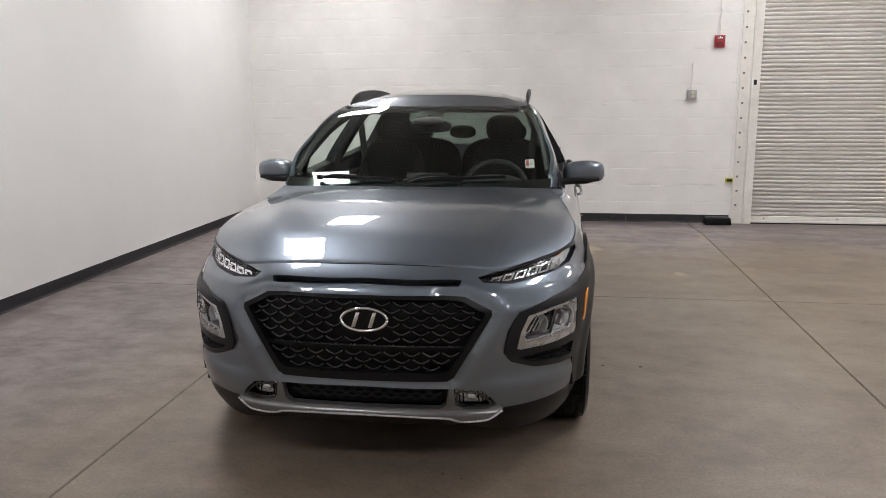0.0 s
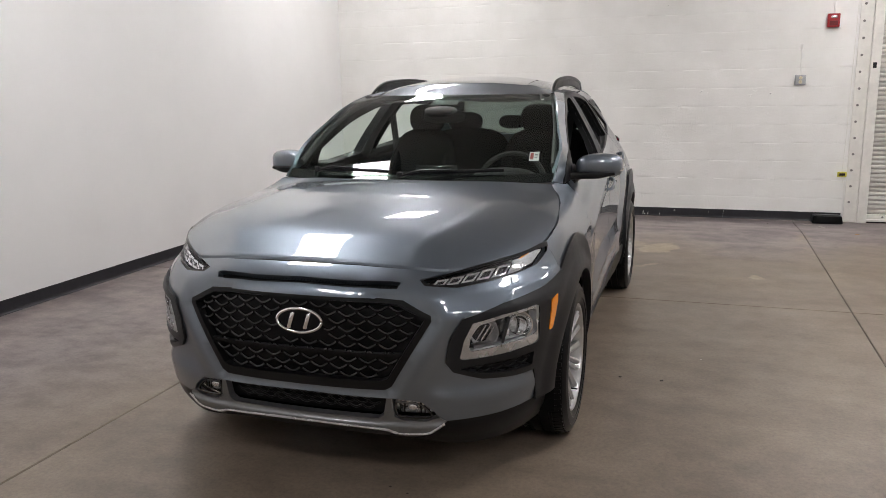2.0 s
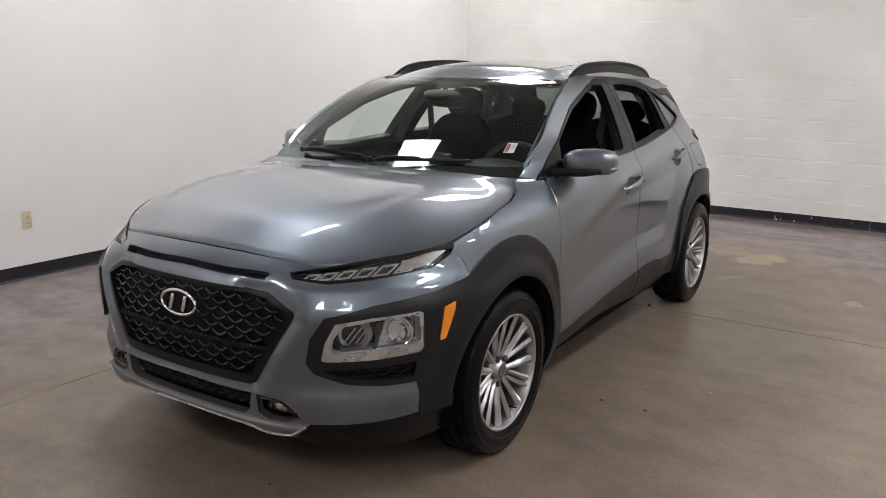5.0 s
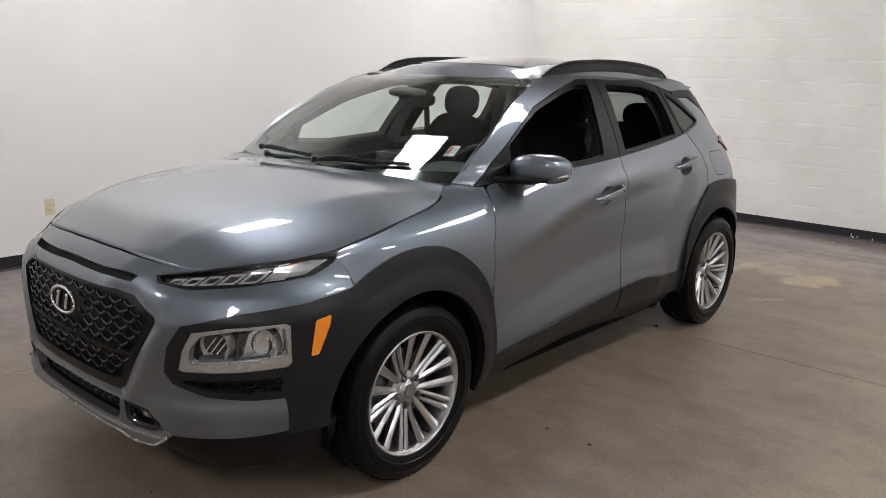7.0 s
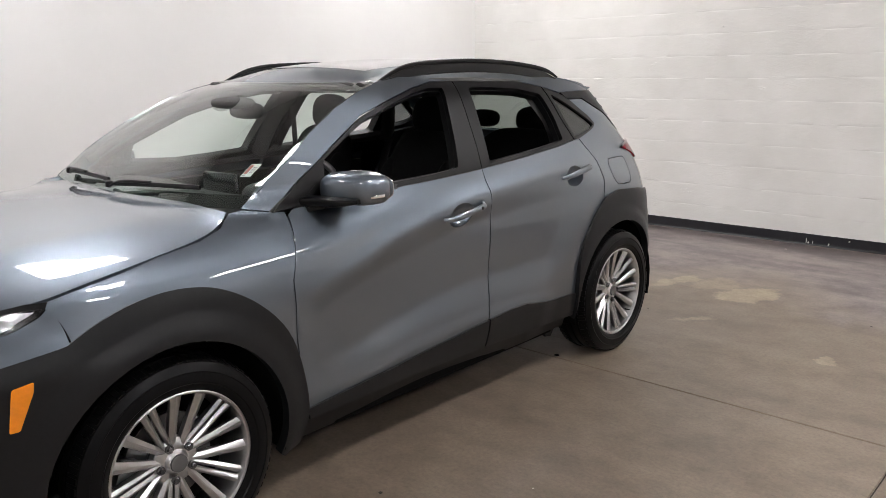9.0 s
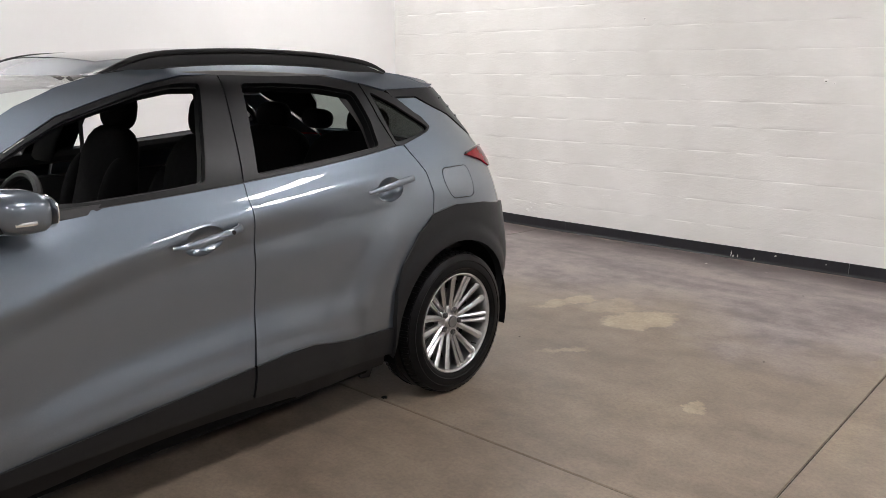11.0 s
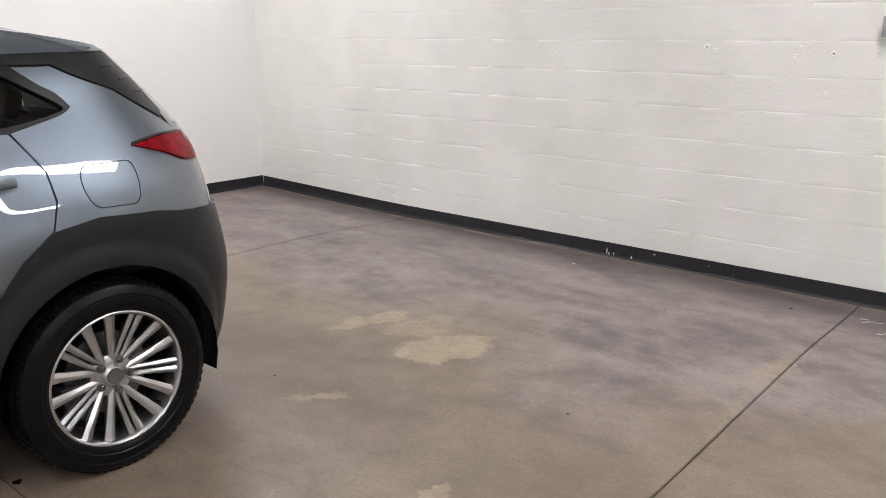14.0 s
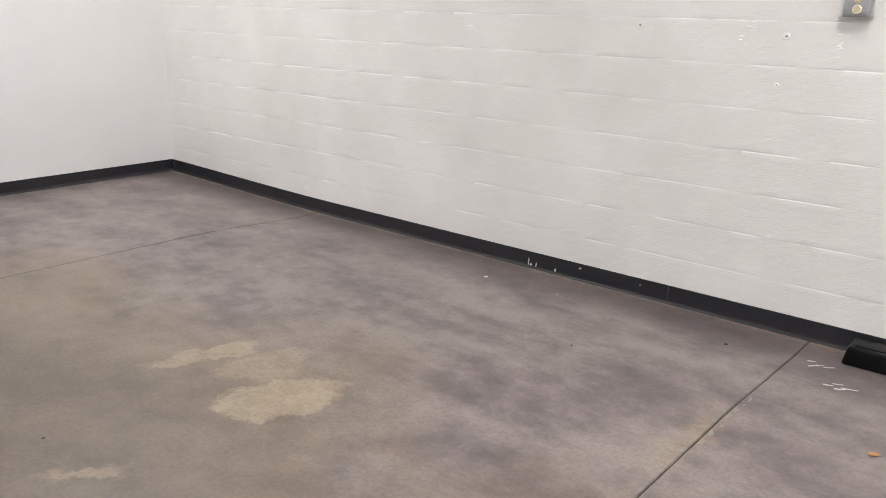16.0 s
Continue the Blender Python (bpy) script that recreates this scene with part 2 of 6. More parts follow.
CEILING_PAINT = plain("ceiling_paint", (0.44, 0.44, 0.435), 0.8, vary=0.04, scale=3)
SLAT = plain("painted_steel_slat", (0.50, 0.472, 0.432), 0.42, vary=0.07, scale=7)
STEEL_WHITE = plain("white_painted_steel", (0.68, 0.66, 0.61), 0.45, vary=0.08, scale=9)
BOLT = plain("dull_bolt", (0.22, 0.21, 0.20), 0.5, metal=0.7)
ALARM_RED = plain("red_enamel", (0.30, 0.016, 0.020), 0.35, vary=0.06)
GRILLE_RED = plain("dark_red_enamel", (0.12, 0.008, 0.010), 0.5, vary=0.2, scale=90)
GREY_BOX = plain("galvanised_box", (0.40, 0.41, 0.42), 0.45, metal=0.5)
YELLOW = plain("yellow_plastic", (0.55, 0.50, 0.05), 0.5)
IVORY = plain("ivory_plastic", (0.62, 0.55, 0.38), 0.45)
LEAF = plain("dry_leaf", (0.45, 0.24, 0.09), 0.8)
DEBRIS = plain("grit", (0.05, 0.045, 0.04), 0.9)
HOLE_SHADE = plain("grey_anchor_hole", (0.16, 0.155, 0.15), 0.9)
SCUFF = plain("pale_sealer_chip", (0.30, 0.265, 0.22), 0.8)
CHALK = plain("white_paint_fleck", (0.62, 0.60, 0.55), 0.8)
TUBE = glow("lamp_diffuser", (1.01, 0.982, 0.998), LAMP_POWER)


# ---- small building tools ----
from mathutils.geometry import delaunay_2d_cdt


def surface_normals(me):
    """Shades a body panel by the true slope of the surface it lies on."""
    if "slope" not in me.attributes:
        return
    if "custom_normal" in me.attributes:
        me.attributes.remove(me.attributes["custom_normal"])
    n = np.zeros(len(me.vertices) * 3)
    me.attributes["slope"].data.foreach_get("vector", n)
    n = n.reshape(-1, 3)
    loops = np.zeros((len(me.loops), 3))
    for p in me.polygons:
        q = [n[v] for v in p.vertices]
        if all(v.any() for v in q):
            for k, v in zip(p.loop_indices, q):
                loops[k] = v if v @ np.array(p.normal) > 0 else -v
    me.normals_split_custom_set(loops.tolist())


def part(name, bm, mat, parent=None, label="", smooth=True, sharp=35, recalc=True):
    """Links a bmesh as one mesh object, as a part of parent."""
    if recalc:
        bmesh.ops.recalc_face_normals(bm, faces=bm.faces)
    me = bpy.data.meshes.new(name)
    if smooth:
        lim = math.radians(sharp)
        for f in bm.faces:
            f.smooth = True
        for e in bm.edges:
            if len(e.link_faces) == 2 and e.calc_face_angle(0) > lim:
                e.smooth = False
    bm.to_mesh(me)
    bm.free()
    surface_normals(me)
    me.materials.append(mat)
    ob = new(name, me)
    if parent:
        ob.parent = parent
    if label:
        tagged(ob, label)
    return ob


def thing(name, label, category, group="", kind="", at=(0, 0, 0)):
    ob = new(name)
    ob.empty_display_size = 0.1
    ob.location = at
    return tagged(ob, label, category, group, kind)


def box(x0, y0, z0, x1, y1, z1, bevel=0.0, seg=2):
    bm = bmesh.new()
    bmesh.ops.create_cube(bm, size=1)
    for v in bm.verts:
        v.co = Vector((x0 + (v.co.x + 0.5) * (x1 - x0), y0 + (v.co.y + 0.5) * (y1 - y0), z0 + (v.co.z + 0.5) * (z1 - z0)))
    if bevel:
        bmesh.ops.bevel(bm, geom=list(bm.edges), offset=bevel, segments=seg, profile=0.5, affect="EDGES")
    return bm


def merge(*bms):
    out = bms[0]
    for b in bms[1:]:
        me = bpy.data.meshes.new("tmp")
        b.to_mesh(me)
        b.free()
        out.from_mesh(me)
        bpy.data.meshes.remove(me)
    return out


def moved(bm, m):
    bm.transform(m)
    return bm


def lathe(profile, n=64, axis="X", closed=False):
    """Turns a profile of (along the axis, radius) round the axis."""
    bm = bmesh.new()
    rings = []
    for k in range(n):
        a = 2 * math.pi * k / n
        c, s = math.cos(a), math.sin(a)
        rings.append([bm.verts.new((p, r * c, r * s) if axis == "X" else (r * c, r * s, p) if axis == "Z" else (r * c, p, r * s)) for p, r in profile])
    q = len(profile)
    for k in range(n):
        a, b = rings[k], rings[(k + 1) % n]
        for i in range(q if closed else q - 1):
            j = (i + 1) % q
            bm.faces.new((a[i], a[j], b[j], b[i]))
    bmesh.ops.remove_doubles(bm, verts=bm.verts, dist=1e-6)
    return bm


def spline(points, n):
    """n + 1 points evenly along a smooth line through points."""
    p = [Vector(q) for q in points]
    p = [2 * p[0] - p[1]] + p + [2 * p[-1] - p[-2]]
    out = []
    for i in range(1, len(p) - 2):
        for k in range(12):
            t = k / 12
            out.append(0.5 * (2 * p[i] + (p[i + 1] - p[i - 1]) * t + (2 * p[i - 1] - 5 * p[i] + 4 * p[i + 1] - p[i + 2]) * t * t + (3 * p[i] - p[i - 1] - 3 * p[i + 1] + p[i + 2]) * t**3))
    out.append(p[-2])
    d = [0.0]
    for a, b in zip(out, out[1:]):
        d.append(d[-1] + (b - a).length)
    res, j = [], 0
    for k in range(n + 1):
        want = d[-1] * k / n
        while j < len(d) - 2 and d[j + 1] < want:
            j += 1
        t = (want - d[j]) / max(d[j + 1] - d[j], 1e-9)
        res.append(out[j].lerp(out[j + 1], t))
    return res


def sweep(points, w, h=None, n=24, sides=8, up=(0, 0, 1), taper=None, power=2.0):
    """A rounded bar along a smooth line: half-width w, half-height h."""
    h = h or w
    line = spline(points, n)
    bm = bmesh.new()
    rings = []
    for i, p in enumerate(line):
        d = (line[min(i + 1, n)] - line[max(i - 1, 0)]).normalized()
        side = d.cross(Vector(up)).normalized()
        top = side.cross(d)
        k = taper(i / n) if taper else 1.0
        ring = []
        for j in range(sides):
            a = 2 * math.pi * j / sides
            c, s = math.cos(a), math.sin(a)
            c, s = math.copysign(abs(c) ** (2 / power), c), math.copysign(abs(s) ** (2 / power), s)
            ring.append(bm.verts.new(p + side * w * k * c + top * h * k * s))
        rings.append(ring)
    for a, b in zip(rings, rings[1:]):
        for j in range(sides):
            bm.faces.new((a[j], a[(j + 1) % sides], b[(j + 1) % sides], b[j]))
    bm.faces.new(rings[0][::-1])
    bm.faces.new(rings[-1])
    return bm


def prism(outline, lo, hi, axis="X", bevel=0.0):
    """A flat outline of (a, b) points given thickness along an axis."""
    def place(a, b, c):
        return (c, a, b) if axis == "X" else (a, c, b) if axis == "Y" else (a, b, c)

    bm = bmesh.new()
    v0 = [bm.verts.new(place(a, b, lo)) for a, b in outline]
    v1 = [bm.verts.new(place(a, b, hi)) for a, b in outline]
    bm.faces.new(v0)
    bm.faces.new(v1[::-1])
    n = len(outline)
    for i in range(n):
        bm.faces.new((v0[i], v1[i], v1[(i + 1) % n], v0[(i + 1) % n]))
    if bevel:
        bmesh.ops.bevel(bm, geom=list(bm.edges), offset=bevel, segments=2, profile=0.5, affect="EDGES")
    return bm


def blob(points, radii, seg=24, rings=14, power=2.0):
    """A rounded solid with its centre and three half-sizes; power over 2 makes it boxier."""
    bm = bmesh.new()
    bmesh.ops.create_uvsphere(bm, u_segments=seg, v_segments=rings, radius=1)
    for v in bm.verts:
        k = (sum(abs(c) ** power for c in v.co)) ** (-1 / power)
        v.co = Vector((points[0] + v.co.x * k * radii[0], points[1] + v.co.y * k * radii[1], points[2] + v.co.z * k * radii[2]))
    return bm


# ---- the room ----
def structure(name, bm, mat, label, category, smooth=False):
    return tagged(part(name, bm, mat, None, "", smooth), label, category, "", "structure")


def floor_z(x, y):
    """The slab falls a little towards the far wall."""
    def s(t):
        t = min(max(t, 0.0), 1.0)
        return t * t * (3 - 2 * t)

    return -0.042 * s((y - 5.1) / 1.15) * s((x + 3.6) / 2.6)


SLABS_X = [WALL_L, -1.2, 2.34, 5.88, WALL_R]
SLABS_Y = [WALL_F, -5.0, 2.28, WALL_B]
floor = structure("floor", box(WALL_L - 0.2, WALL_F - 0.2, -0.14, WALL_R + 0.2, WALL_B + 0.2, -0.060), JOINT, "sealed brown concrete slab floor with saw-cut joints", "floor")
structure("ceiling", box(WALL_L - 0.2, WALL_F - 0.2, CEILING, WALL_R + 0.2, WALL_B + 0.2, CEILING + 0.15), CEILING_PAINT, "flat pale grey painted ceiling of the garage bay", "ceiling")
structure("wall_west", box(WALL_L - 0.2, WALL_F, -0.05, WALL_L, WALL_B + 0.2, CEILING), WALL_PAINT, "smooth plain white painted wall beside the car", "wall")
# unseen wall, kept grey so that the car's flank reflects less light
structure("wall_east", box(WALL_R, WALL_F, -0.05, WALL_R + 0.2, WALL_B + 0.2, CEILING), UNSEEN_WALL_GREY, "unseen grey wall added to dim the door reflections", "wall")
structure("wall_south", box(WALL_L, WALL_F - 0.2, -0.05, WALL_R, WALL_F, CEILING), WALL_PAINT, "plain white painted wall", "wall")

DOOR_L, DOOR_R, DOOR_H = 3.07, 6.73, 3.6
JAMB_L = 2.86
wall_north = structure(
    "wall_north",
    merge(
        box(WALL_L, WALL_B + 0.012, -0.05, JAMB_L, WALL_B + 0.2, CEILING),
        box(JAMB_L, WALL_B + 0.012, DOOR_H, DOOR_R + 0.21, WALL_B + 0.2, CEILING),
        box(DOOR_R + 0.21, WALL_B + 0.012, -0.05, WALL_R, WALL_B + 0.2, CEILING),
    ),
    BLOCK,
    "white painted concrete block wall with uneven courses",
    "wall",
)

# baseboards: a thin vinyl strip with a curved toe
def cove(x0, x1, n=1):
    pts = [(0.0, 0.0), (-0.014, 0.0), (-0.012, 0.004), (-0.007, 0.012), (-0.0045, 0.024), (-0.004, 0.098), (-0.003, 0.101), (0.0, 0.102)]
    bm = bmesh.new()
    rows = [[bm.verts.new((x0 + (x1 - x0) * k / n, a, b)) for a, b in pts] for k in range(n + 1)]
    for p, q in zip(rows, rows[1:]):
        for i in range(len(pts)):
            bm.faces.new((p[i], p[(i + 1) % len(pts)], q[(i + 1) % len(pts)], q[i]))
    bm.faces.new(rows[0])
    bm.faces.new(rows[-1])
    return bm


def sunk(bm):
    for v in bm.verts:
        v.co.z += floor_z(v.co.x, v.co.y)
    return bm


for x0, x1 in ((WALL_L + 0.014, -0.915), (-0.913, 1.601), (1.603, 2.83)):
    base_b = structure("baseboard", sunk(moved(cove(x0, x1, 16), pose(0, WALL_B, 0))), VINYL, "black vinyl cove baseboard with scuffs", "baseboard")
    if x0 < 0 < x1:
        # bare chips along the strip
        for k, (x, z, w, h) in enumerate(((0.703, 0.040, 0.005, 0.026), (0.72, 0.024, 0.010, 0.010), (0.758, 0.030, 0.004, 0.014), (0.893, 0.026, 0.007, 0.012), (1.06, 0.075, 0.010, 0.006), (1.44, 0.066, 0.004, 0.004))):
            chip = prism([(x - w, z - h), (x + 0.4 * w, z - 0.8 * h), (x + w, z + 0.1 * h), (x + 0.2 * w, z + h), (x - 0.6 * w, z + 0.3 * h)], WALL_B - 0.0062, WALL_B - 0.004, "Y")
            part("chip", sunk(chip), CHALK, base_b, smooth=False)
base_l = cove(WALL_F, WALL_B)
moved(base_l, pose(WALL_L, 0, 0, 0, 0, 90))
structure("baseboard", base_l, VINYL, "black vinyl cove baseboard", "baseboard")

# lamps in the ceiling
def ceiling_light(x, y):
    t = thing("ceiling_light", "white rectangular ceiling light panel switched on", "ceiling light", "ceiling lights", at=(x, y, CEILING))
    w, l = LAMP_W / 2, LAMP_L / 2
    fr = merge(box(-w - 0.03, -l - 0.03, -0.04, -w, l + 0.03, 0), box(w, -l - 0.03, -0.04, w + 0.03, l + 0.03, 0), box(-w, -l - 0.03, -0.04, w, -l, 0), box(-w, l, -0.04, w, l + 0.03, 0))
    part("frame", fr, STEEL_WHITE, t, smooth=False)
    part("diffuser", box(-w, -l, -0.03, w, l, -0.004), TUBE, t, "glowing white diffuser", smooth=False)
    return t


first_light = ceiling_light(*LAMPS[0])
for spot in LAMPS[1:]:
    copy_thing(first_light, pose(*spot, CEILING))

# roll-up door
door_1 = thing("door_1", "closed beige steel roll-up door with narrow slats", "roll-up door", kind="structure", at=(0, 0, 0))
PITCH = 0.049
slat_pts = [(0.0, 0.0), (-0.003, 0.003), (-0.010, 0.011), (-0.012, 0.023), (-0.009, 0.036), (-0.002, 0.0435), (0.004, 0.0455), (0.004, 0.0485), (0.010, 0.0485), (0.010, 0.0)]
slat = part("slat", prism(slat_pts, DOOR_L + 0.01, DOOR_R - 0.01, "X"), SLAT, door_1)
slat.location = (0, WALL_B + 0.045, 0.055)
for k in range(1, 73):
    s = new("slat", slat.data)
    s.parent = door_1
    bent = -0.006 if k in (3, 6) else 0.0
    s.location = (0, WALL_B + 0.045 + bent + 0.0015 * math.sin(k * 1.7), 0.055 + PITCH * k)
part("bottom_bar", merge(box(DOOR_L, WALL_B + 0.02, -0.030, DOOR_R, WALL_B + 0.06, 0.050, 0.006), box(DOOR_L, WALL_B + 0.005, -0.030, DOOR_R, WALL_B + 0.03, -0.004, 0.004)), STEEL_WHITE, door_1, "pale steel bottom bar")
part("seal", box(DOOR_L, WALL_B + 0.012, -0.043, DOOR_R, WALL_B + 0.055, -0.029, 0.003), RUBBER, door_1, "black rubber floor seal")
for k in range(4):
    b = lathe([(0, 0.0), (0, 0.011), (0.008, 0.009), (0.010, 0.0)], 10, "Y")
    part("bolt", moved(b, pose(3.25 + 0.85 * k, WALL_B + 0.02, 0.022, 0, 0, 180)), BOLT, door_1)

# steel jamb with its bolts and guide
jamb = thing("door_jamb", "white painted steel door jamb with rows of bolts", "door frame", kind="structure")
part("flange", box(JAMB_L - 0.005, WALL_B - 0.012, -0.042, 2.985, WALL_B + 0.012, CEILING, 0.003), STEEL_WHITE, jamb, smooth=False)
part("guide", merge(box(2.985, WALL_B - 0.045, -0.042, 3.0, WALL_B + 0.06, CEILING, 0.003), box(3.0, WALL_B - 0.045, -0.042, DOOR_L + 0.012, WALL_B - 0.033, CEILING, 0.003)), STEEL_WHITE, jamb, smooth=False)
part("flange", box(DOOR_R, WALL_B - 0.012, -0.042, DOOR_R + 0.21, WALL_B + 0.012, CEILING, 0.003), STEEL_WHITE, jamb, smooth=False)
bolt = part("bolt", lathe([(0, 0.0), (0, 0.014), (0.010, 0.013), (0.012, 0.006), (0.018, 0.006), (0.018, 0.0)], 8, "Y"), BOLT, jamb)
bolt.matrix_local = pose(2.90, WALL_B - 0.012, 0.185, 0, 0, 180)
for k in range(1, 22):
    o = new("bolt", bolt.data)
    o.parent = jamb
    o.matrix_local = pose(2.90 + 0.003 * math.sin(k * 2.1), WALL_B - 0.012, 0.185 + 0.175 * k, 0, 0, 180)
nut = part("rivet", lathe([(0, 0.0), (0, 0.008), (0.006, 0.006), (0.007, 0.0)], 8, "Y"), STEEL_WHITE, jamb)
nut.matrix_local = pose(2.968, WALL_B - 0.012, 0.27, 0, 0, 180)
for k in range(1, 11):
    o = new("rivet", nut.data)
    o.parent = jamb
    o.matrix_local = pose(2.968, WALL_B - 0.012, 0.27 + 0.35 * k, 0, 0, 180)
part("label", box(3.01, WALL_B - 0.048, 1.62, 3.045, WALL_B - 0.0445, 1.68), BLACK, jamb, "small black label plate", smooth=False)

# fire alarm with its conduit
alarm = thing("fire_alarm", "red fire alarm horn on the white block wall", "fire alarm", at=(2.60, WALL_B, 2.145))
part("body", box(-0.06, -0.05, -0.090, 0.06, 0, 0.05, 0.008), ALARM_RED, alarm)
part("lens", box(-0.03, -0.062, 0.0, 0.03, -0.048, 0.03, 0.006), LAMP_WHITE, alarm, "clear strobe lens")
part("grille", box(-0.040, -0.054, -0.075, 0.040, -0.049, -0.025, 0.003), GRILLE_RED, alarm, "dark red horn grille")
part("conduit", moved(lathe([(0, 0.009), (1.95, 0.009)], 10, "Z"), pose(0.005, -0.014, 0.05)), BLOCK, alarm, "thin white painted conduit")
part("clip", box(-0.012, -0.026, 0.34, 0.022, 0, 0.36, 0.003), BLOCK, alarm)

# electrical box
ebox = thing("switch_box", "small grey metal electrical switch box", "electrical box", at=(2.316, WALL_B, 1.51))
part("body", box(-0.055, -0.05, -0.054, 0.055, 0, 0.054, 0.004), GREY_BOX, ebox)
part("cover", box(-0.050, -0.054, -0.048, 0.050, -0.050, 0.048, 0.002), GREY_BOX, ebox)
for z in (-0.022, 0.022):
    part("socket", moved(lathe([(0, 0.0), (0, 0.019), (0.006, 0.017), (0.006, 0.0)], 20, "Y"), pose(0, -0.054, z, 0, 0, 180)), IVORY, ebox, "pale round socket")
part("conduit", moved(lathe([(0, 0.006), (0.30, 0.006)], 10, "Z"), pose(0.0, -0.009, 0.054)), BLOCK, ebox, "thin white painted conduit")
part("coupling", moved(lathe([(0, 0.0), (0, 0.012), (0.04, 0.012), (0.04, 0.0)], 12, "Z"), pose(0, -0.009, 0.33)), BLOCK, ebox)

# door sensor near the jamb
sensor = thing("door_sensor", "small yellow door sensor with a black frame", "sensor", at=(2.808, WALL_B, 0.488))
part("body", box(-0.046, -0.03, -0.026, 0.046, 0, 0.026, 0.004), YELLOW, sensor)
part("eye", box(-0.03, -0.034, -0.014, 0.03, -0.028, 0.014, 0.003), BLACK, sensor, "black sensor window")
part("cable", sweep([(0.0, -0.006, 0.026), (0.012, -0.008, 0.5), (0.02, -0.006, 1.4), (0.03, -0.006, 2.2)], 0.003, n=20, sides=6), STEEL_WHITE, sensor)
part("cable", sweep([(0.0, -0.006, -0.026), (0.03, -0.012, -0.15), (0.05, -0.010, -0.36)], 0.003, n=10, sides=6), STEEL_WHITE, sensor)

# rubber block on the floor
chock = thing("rubber_block", "black rubber wheel block against the baseboard", "rubber block", at=(2.68, WALL_B - 0.10, floor_z(2.68, WALL_B - 0.15)))
bm = box(-0.155, -0.09, 0.0, 0.155, 0.08, 0.085, 0.012, 3)
for v in bm.verts:
    if v.co.z > 0.05:
        v.co.x *= 0.93
        v.co.y = v.co.y * 0.9 + 0.004
part("body", bm, RUBBER, chock)
part("ridge", box(-0.12, -0.045, 0.080, 0.12, 0.045, 0.090, 0.004), RUBBER, chock)

# wall socket
plate = thing("wall_socket", "ivory duplex power socket on the white wall", "socket", at=(WALL_L, 0.375, 0.422))
part("cover_plate", box(0, -0.035, -0.058, 0.006, 0.035, 0.058, 0.003), IVORY, plate)
for z in (-0.02, 0.02):
    part("receptacle", box(0.004, -0.017, z - 0.014, 0.009, 0.017, z + 0.014, 0.004), IVORY, plate)
    for y in (-0.006, 0.006):
        part("slot", box(0.008, y - 0.0012, z - 0.006, 0.0096, y + 0.0012, z + 0.004), BLACK, plate)

# things lying on the floor
def crumb(name, x, y, size, mat, label, flat=0.35, seed=0):
    rnd = random.Random(seed)
    bm = bmesh.new()
    bmesh.ops.create_icosphere(bm, subdivisions=2, radius=size)
    for v in bm.verts:
        v.co *= 1 + rnd.uniform(-0.28, 0.28)
        v.co.z *= flat
    low = min(v.co.z for v in bm.verts)
    o = part(name, bm, mat)
    o.matrix_basis = pose(x, y, floor_z(x, y) - low, 0, 0, rnd.uniform(0, 180))
    return tagged(o, label, name.replace("_", " "))


leaf_pts = [(-0.022, 0.0), (-0.012, 0.010), (0.004, 0.013), (0.018, 0.007), (0.026, 0.0), (0.016, -0.008), (0.0, -0.011), (-0.014, -0.007)]
bm = prism(leaf_pts, 0.002, 0.0035, "Z")
for v in bm.verts:
    v.co.z += 0.25 * v.co.y if v.co.y > 0 else -0.1 * v.co.y
leaf = part("dry_leaf", bm, LEAF)
leaf.matrix_basis = pose(2.84, 5.27, floor_z(2.84, 5.27), 0, 0, 30)
tagged(leaf, "small curled dry tan leaf on the concrete", "leaf")

for k, (x, y, size, mat, label) in enumerate((
    (1.82, 3.93, 0.006, DEBRIS, "tiny dark grit crumb on the concrete"),
    (2.06, 5.94, 0.009, DEBRIS, "dark scrap lying on the concrete"),
    (1.56, 5.37, 0.006, DEBRIS, "tiny dark grit crumb on the concrete"),
    (0.64, 3.41, 0.006, DEBRIS, "tiny dark grit crumb on the concrete"),
    (1.00, 0.68, 0.008, DEBRIS, "dark crumb of dirt near the tyre"),
    (1.21, 0.68, 0.009, DEBRIS, "dark crumb of dirt near the tyre"),
    (0.68, 2.30, 0.015, WELL, "black clump of dirt under the car"),
    (0.35, 0.87, 0.012, WELL, "black clump of dirt under the car"),
    (0.28, -0.74, 0.005, DEBRIS, "tiny dark crumb before the bumper"),
    (0.36, -0.77, 0.005, DEBRIS, "tiny dark crumb before the bumper"),
    (1.40, 1.07, 0.004, CHALK, "white speck on the concrete"),
    (0.64, 5.94, 0.011, CHALK, "white paint flake beside the baseboard"),
    (1.10, 5.98, 0.006, CHALK, "white paint flake beside the baseboard"),
)):
    crumb("crumb" if mat is not CHALK else "paint_flake", x, y, size, mat, label, 0.22 if mat is not CHALK else 0.15, k)
# chipped edge of the saw cut
rnd = random.Random(21)
for k in range(9):
    y = 4.95 + 0.055 * k + rnd.uniform(-0.02, 0.02)
    w, l = rnd.uniform(0.004, 0.009), rnd.uniform(0.012, 0.030)
    bm = prism([(-w, -l), (0.5 * w, -0.7 * l), (w, 0.2 * l), (0.1 * w, l), (-0.7 * w, 0.4 * l)], 0.0003, 0.0012, "Z")
    sc = part("paint_flake", bm, SCUFF, smooth=False)
    sc.matrix_basis = pose(2.355 + rnd.uniform(-0.004, 0.012), y, floor_z(2.34, y), 0, 0, rnd.uniform(-15, 15))
    tagged(sc, "pale chip of sealer beside the floor joint", "paint flake")
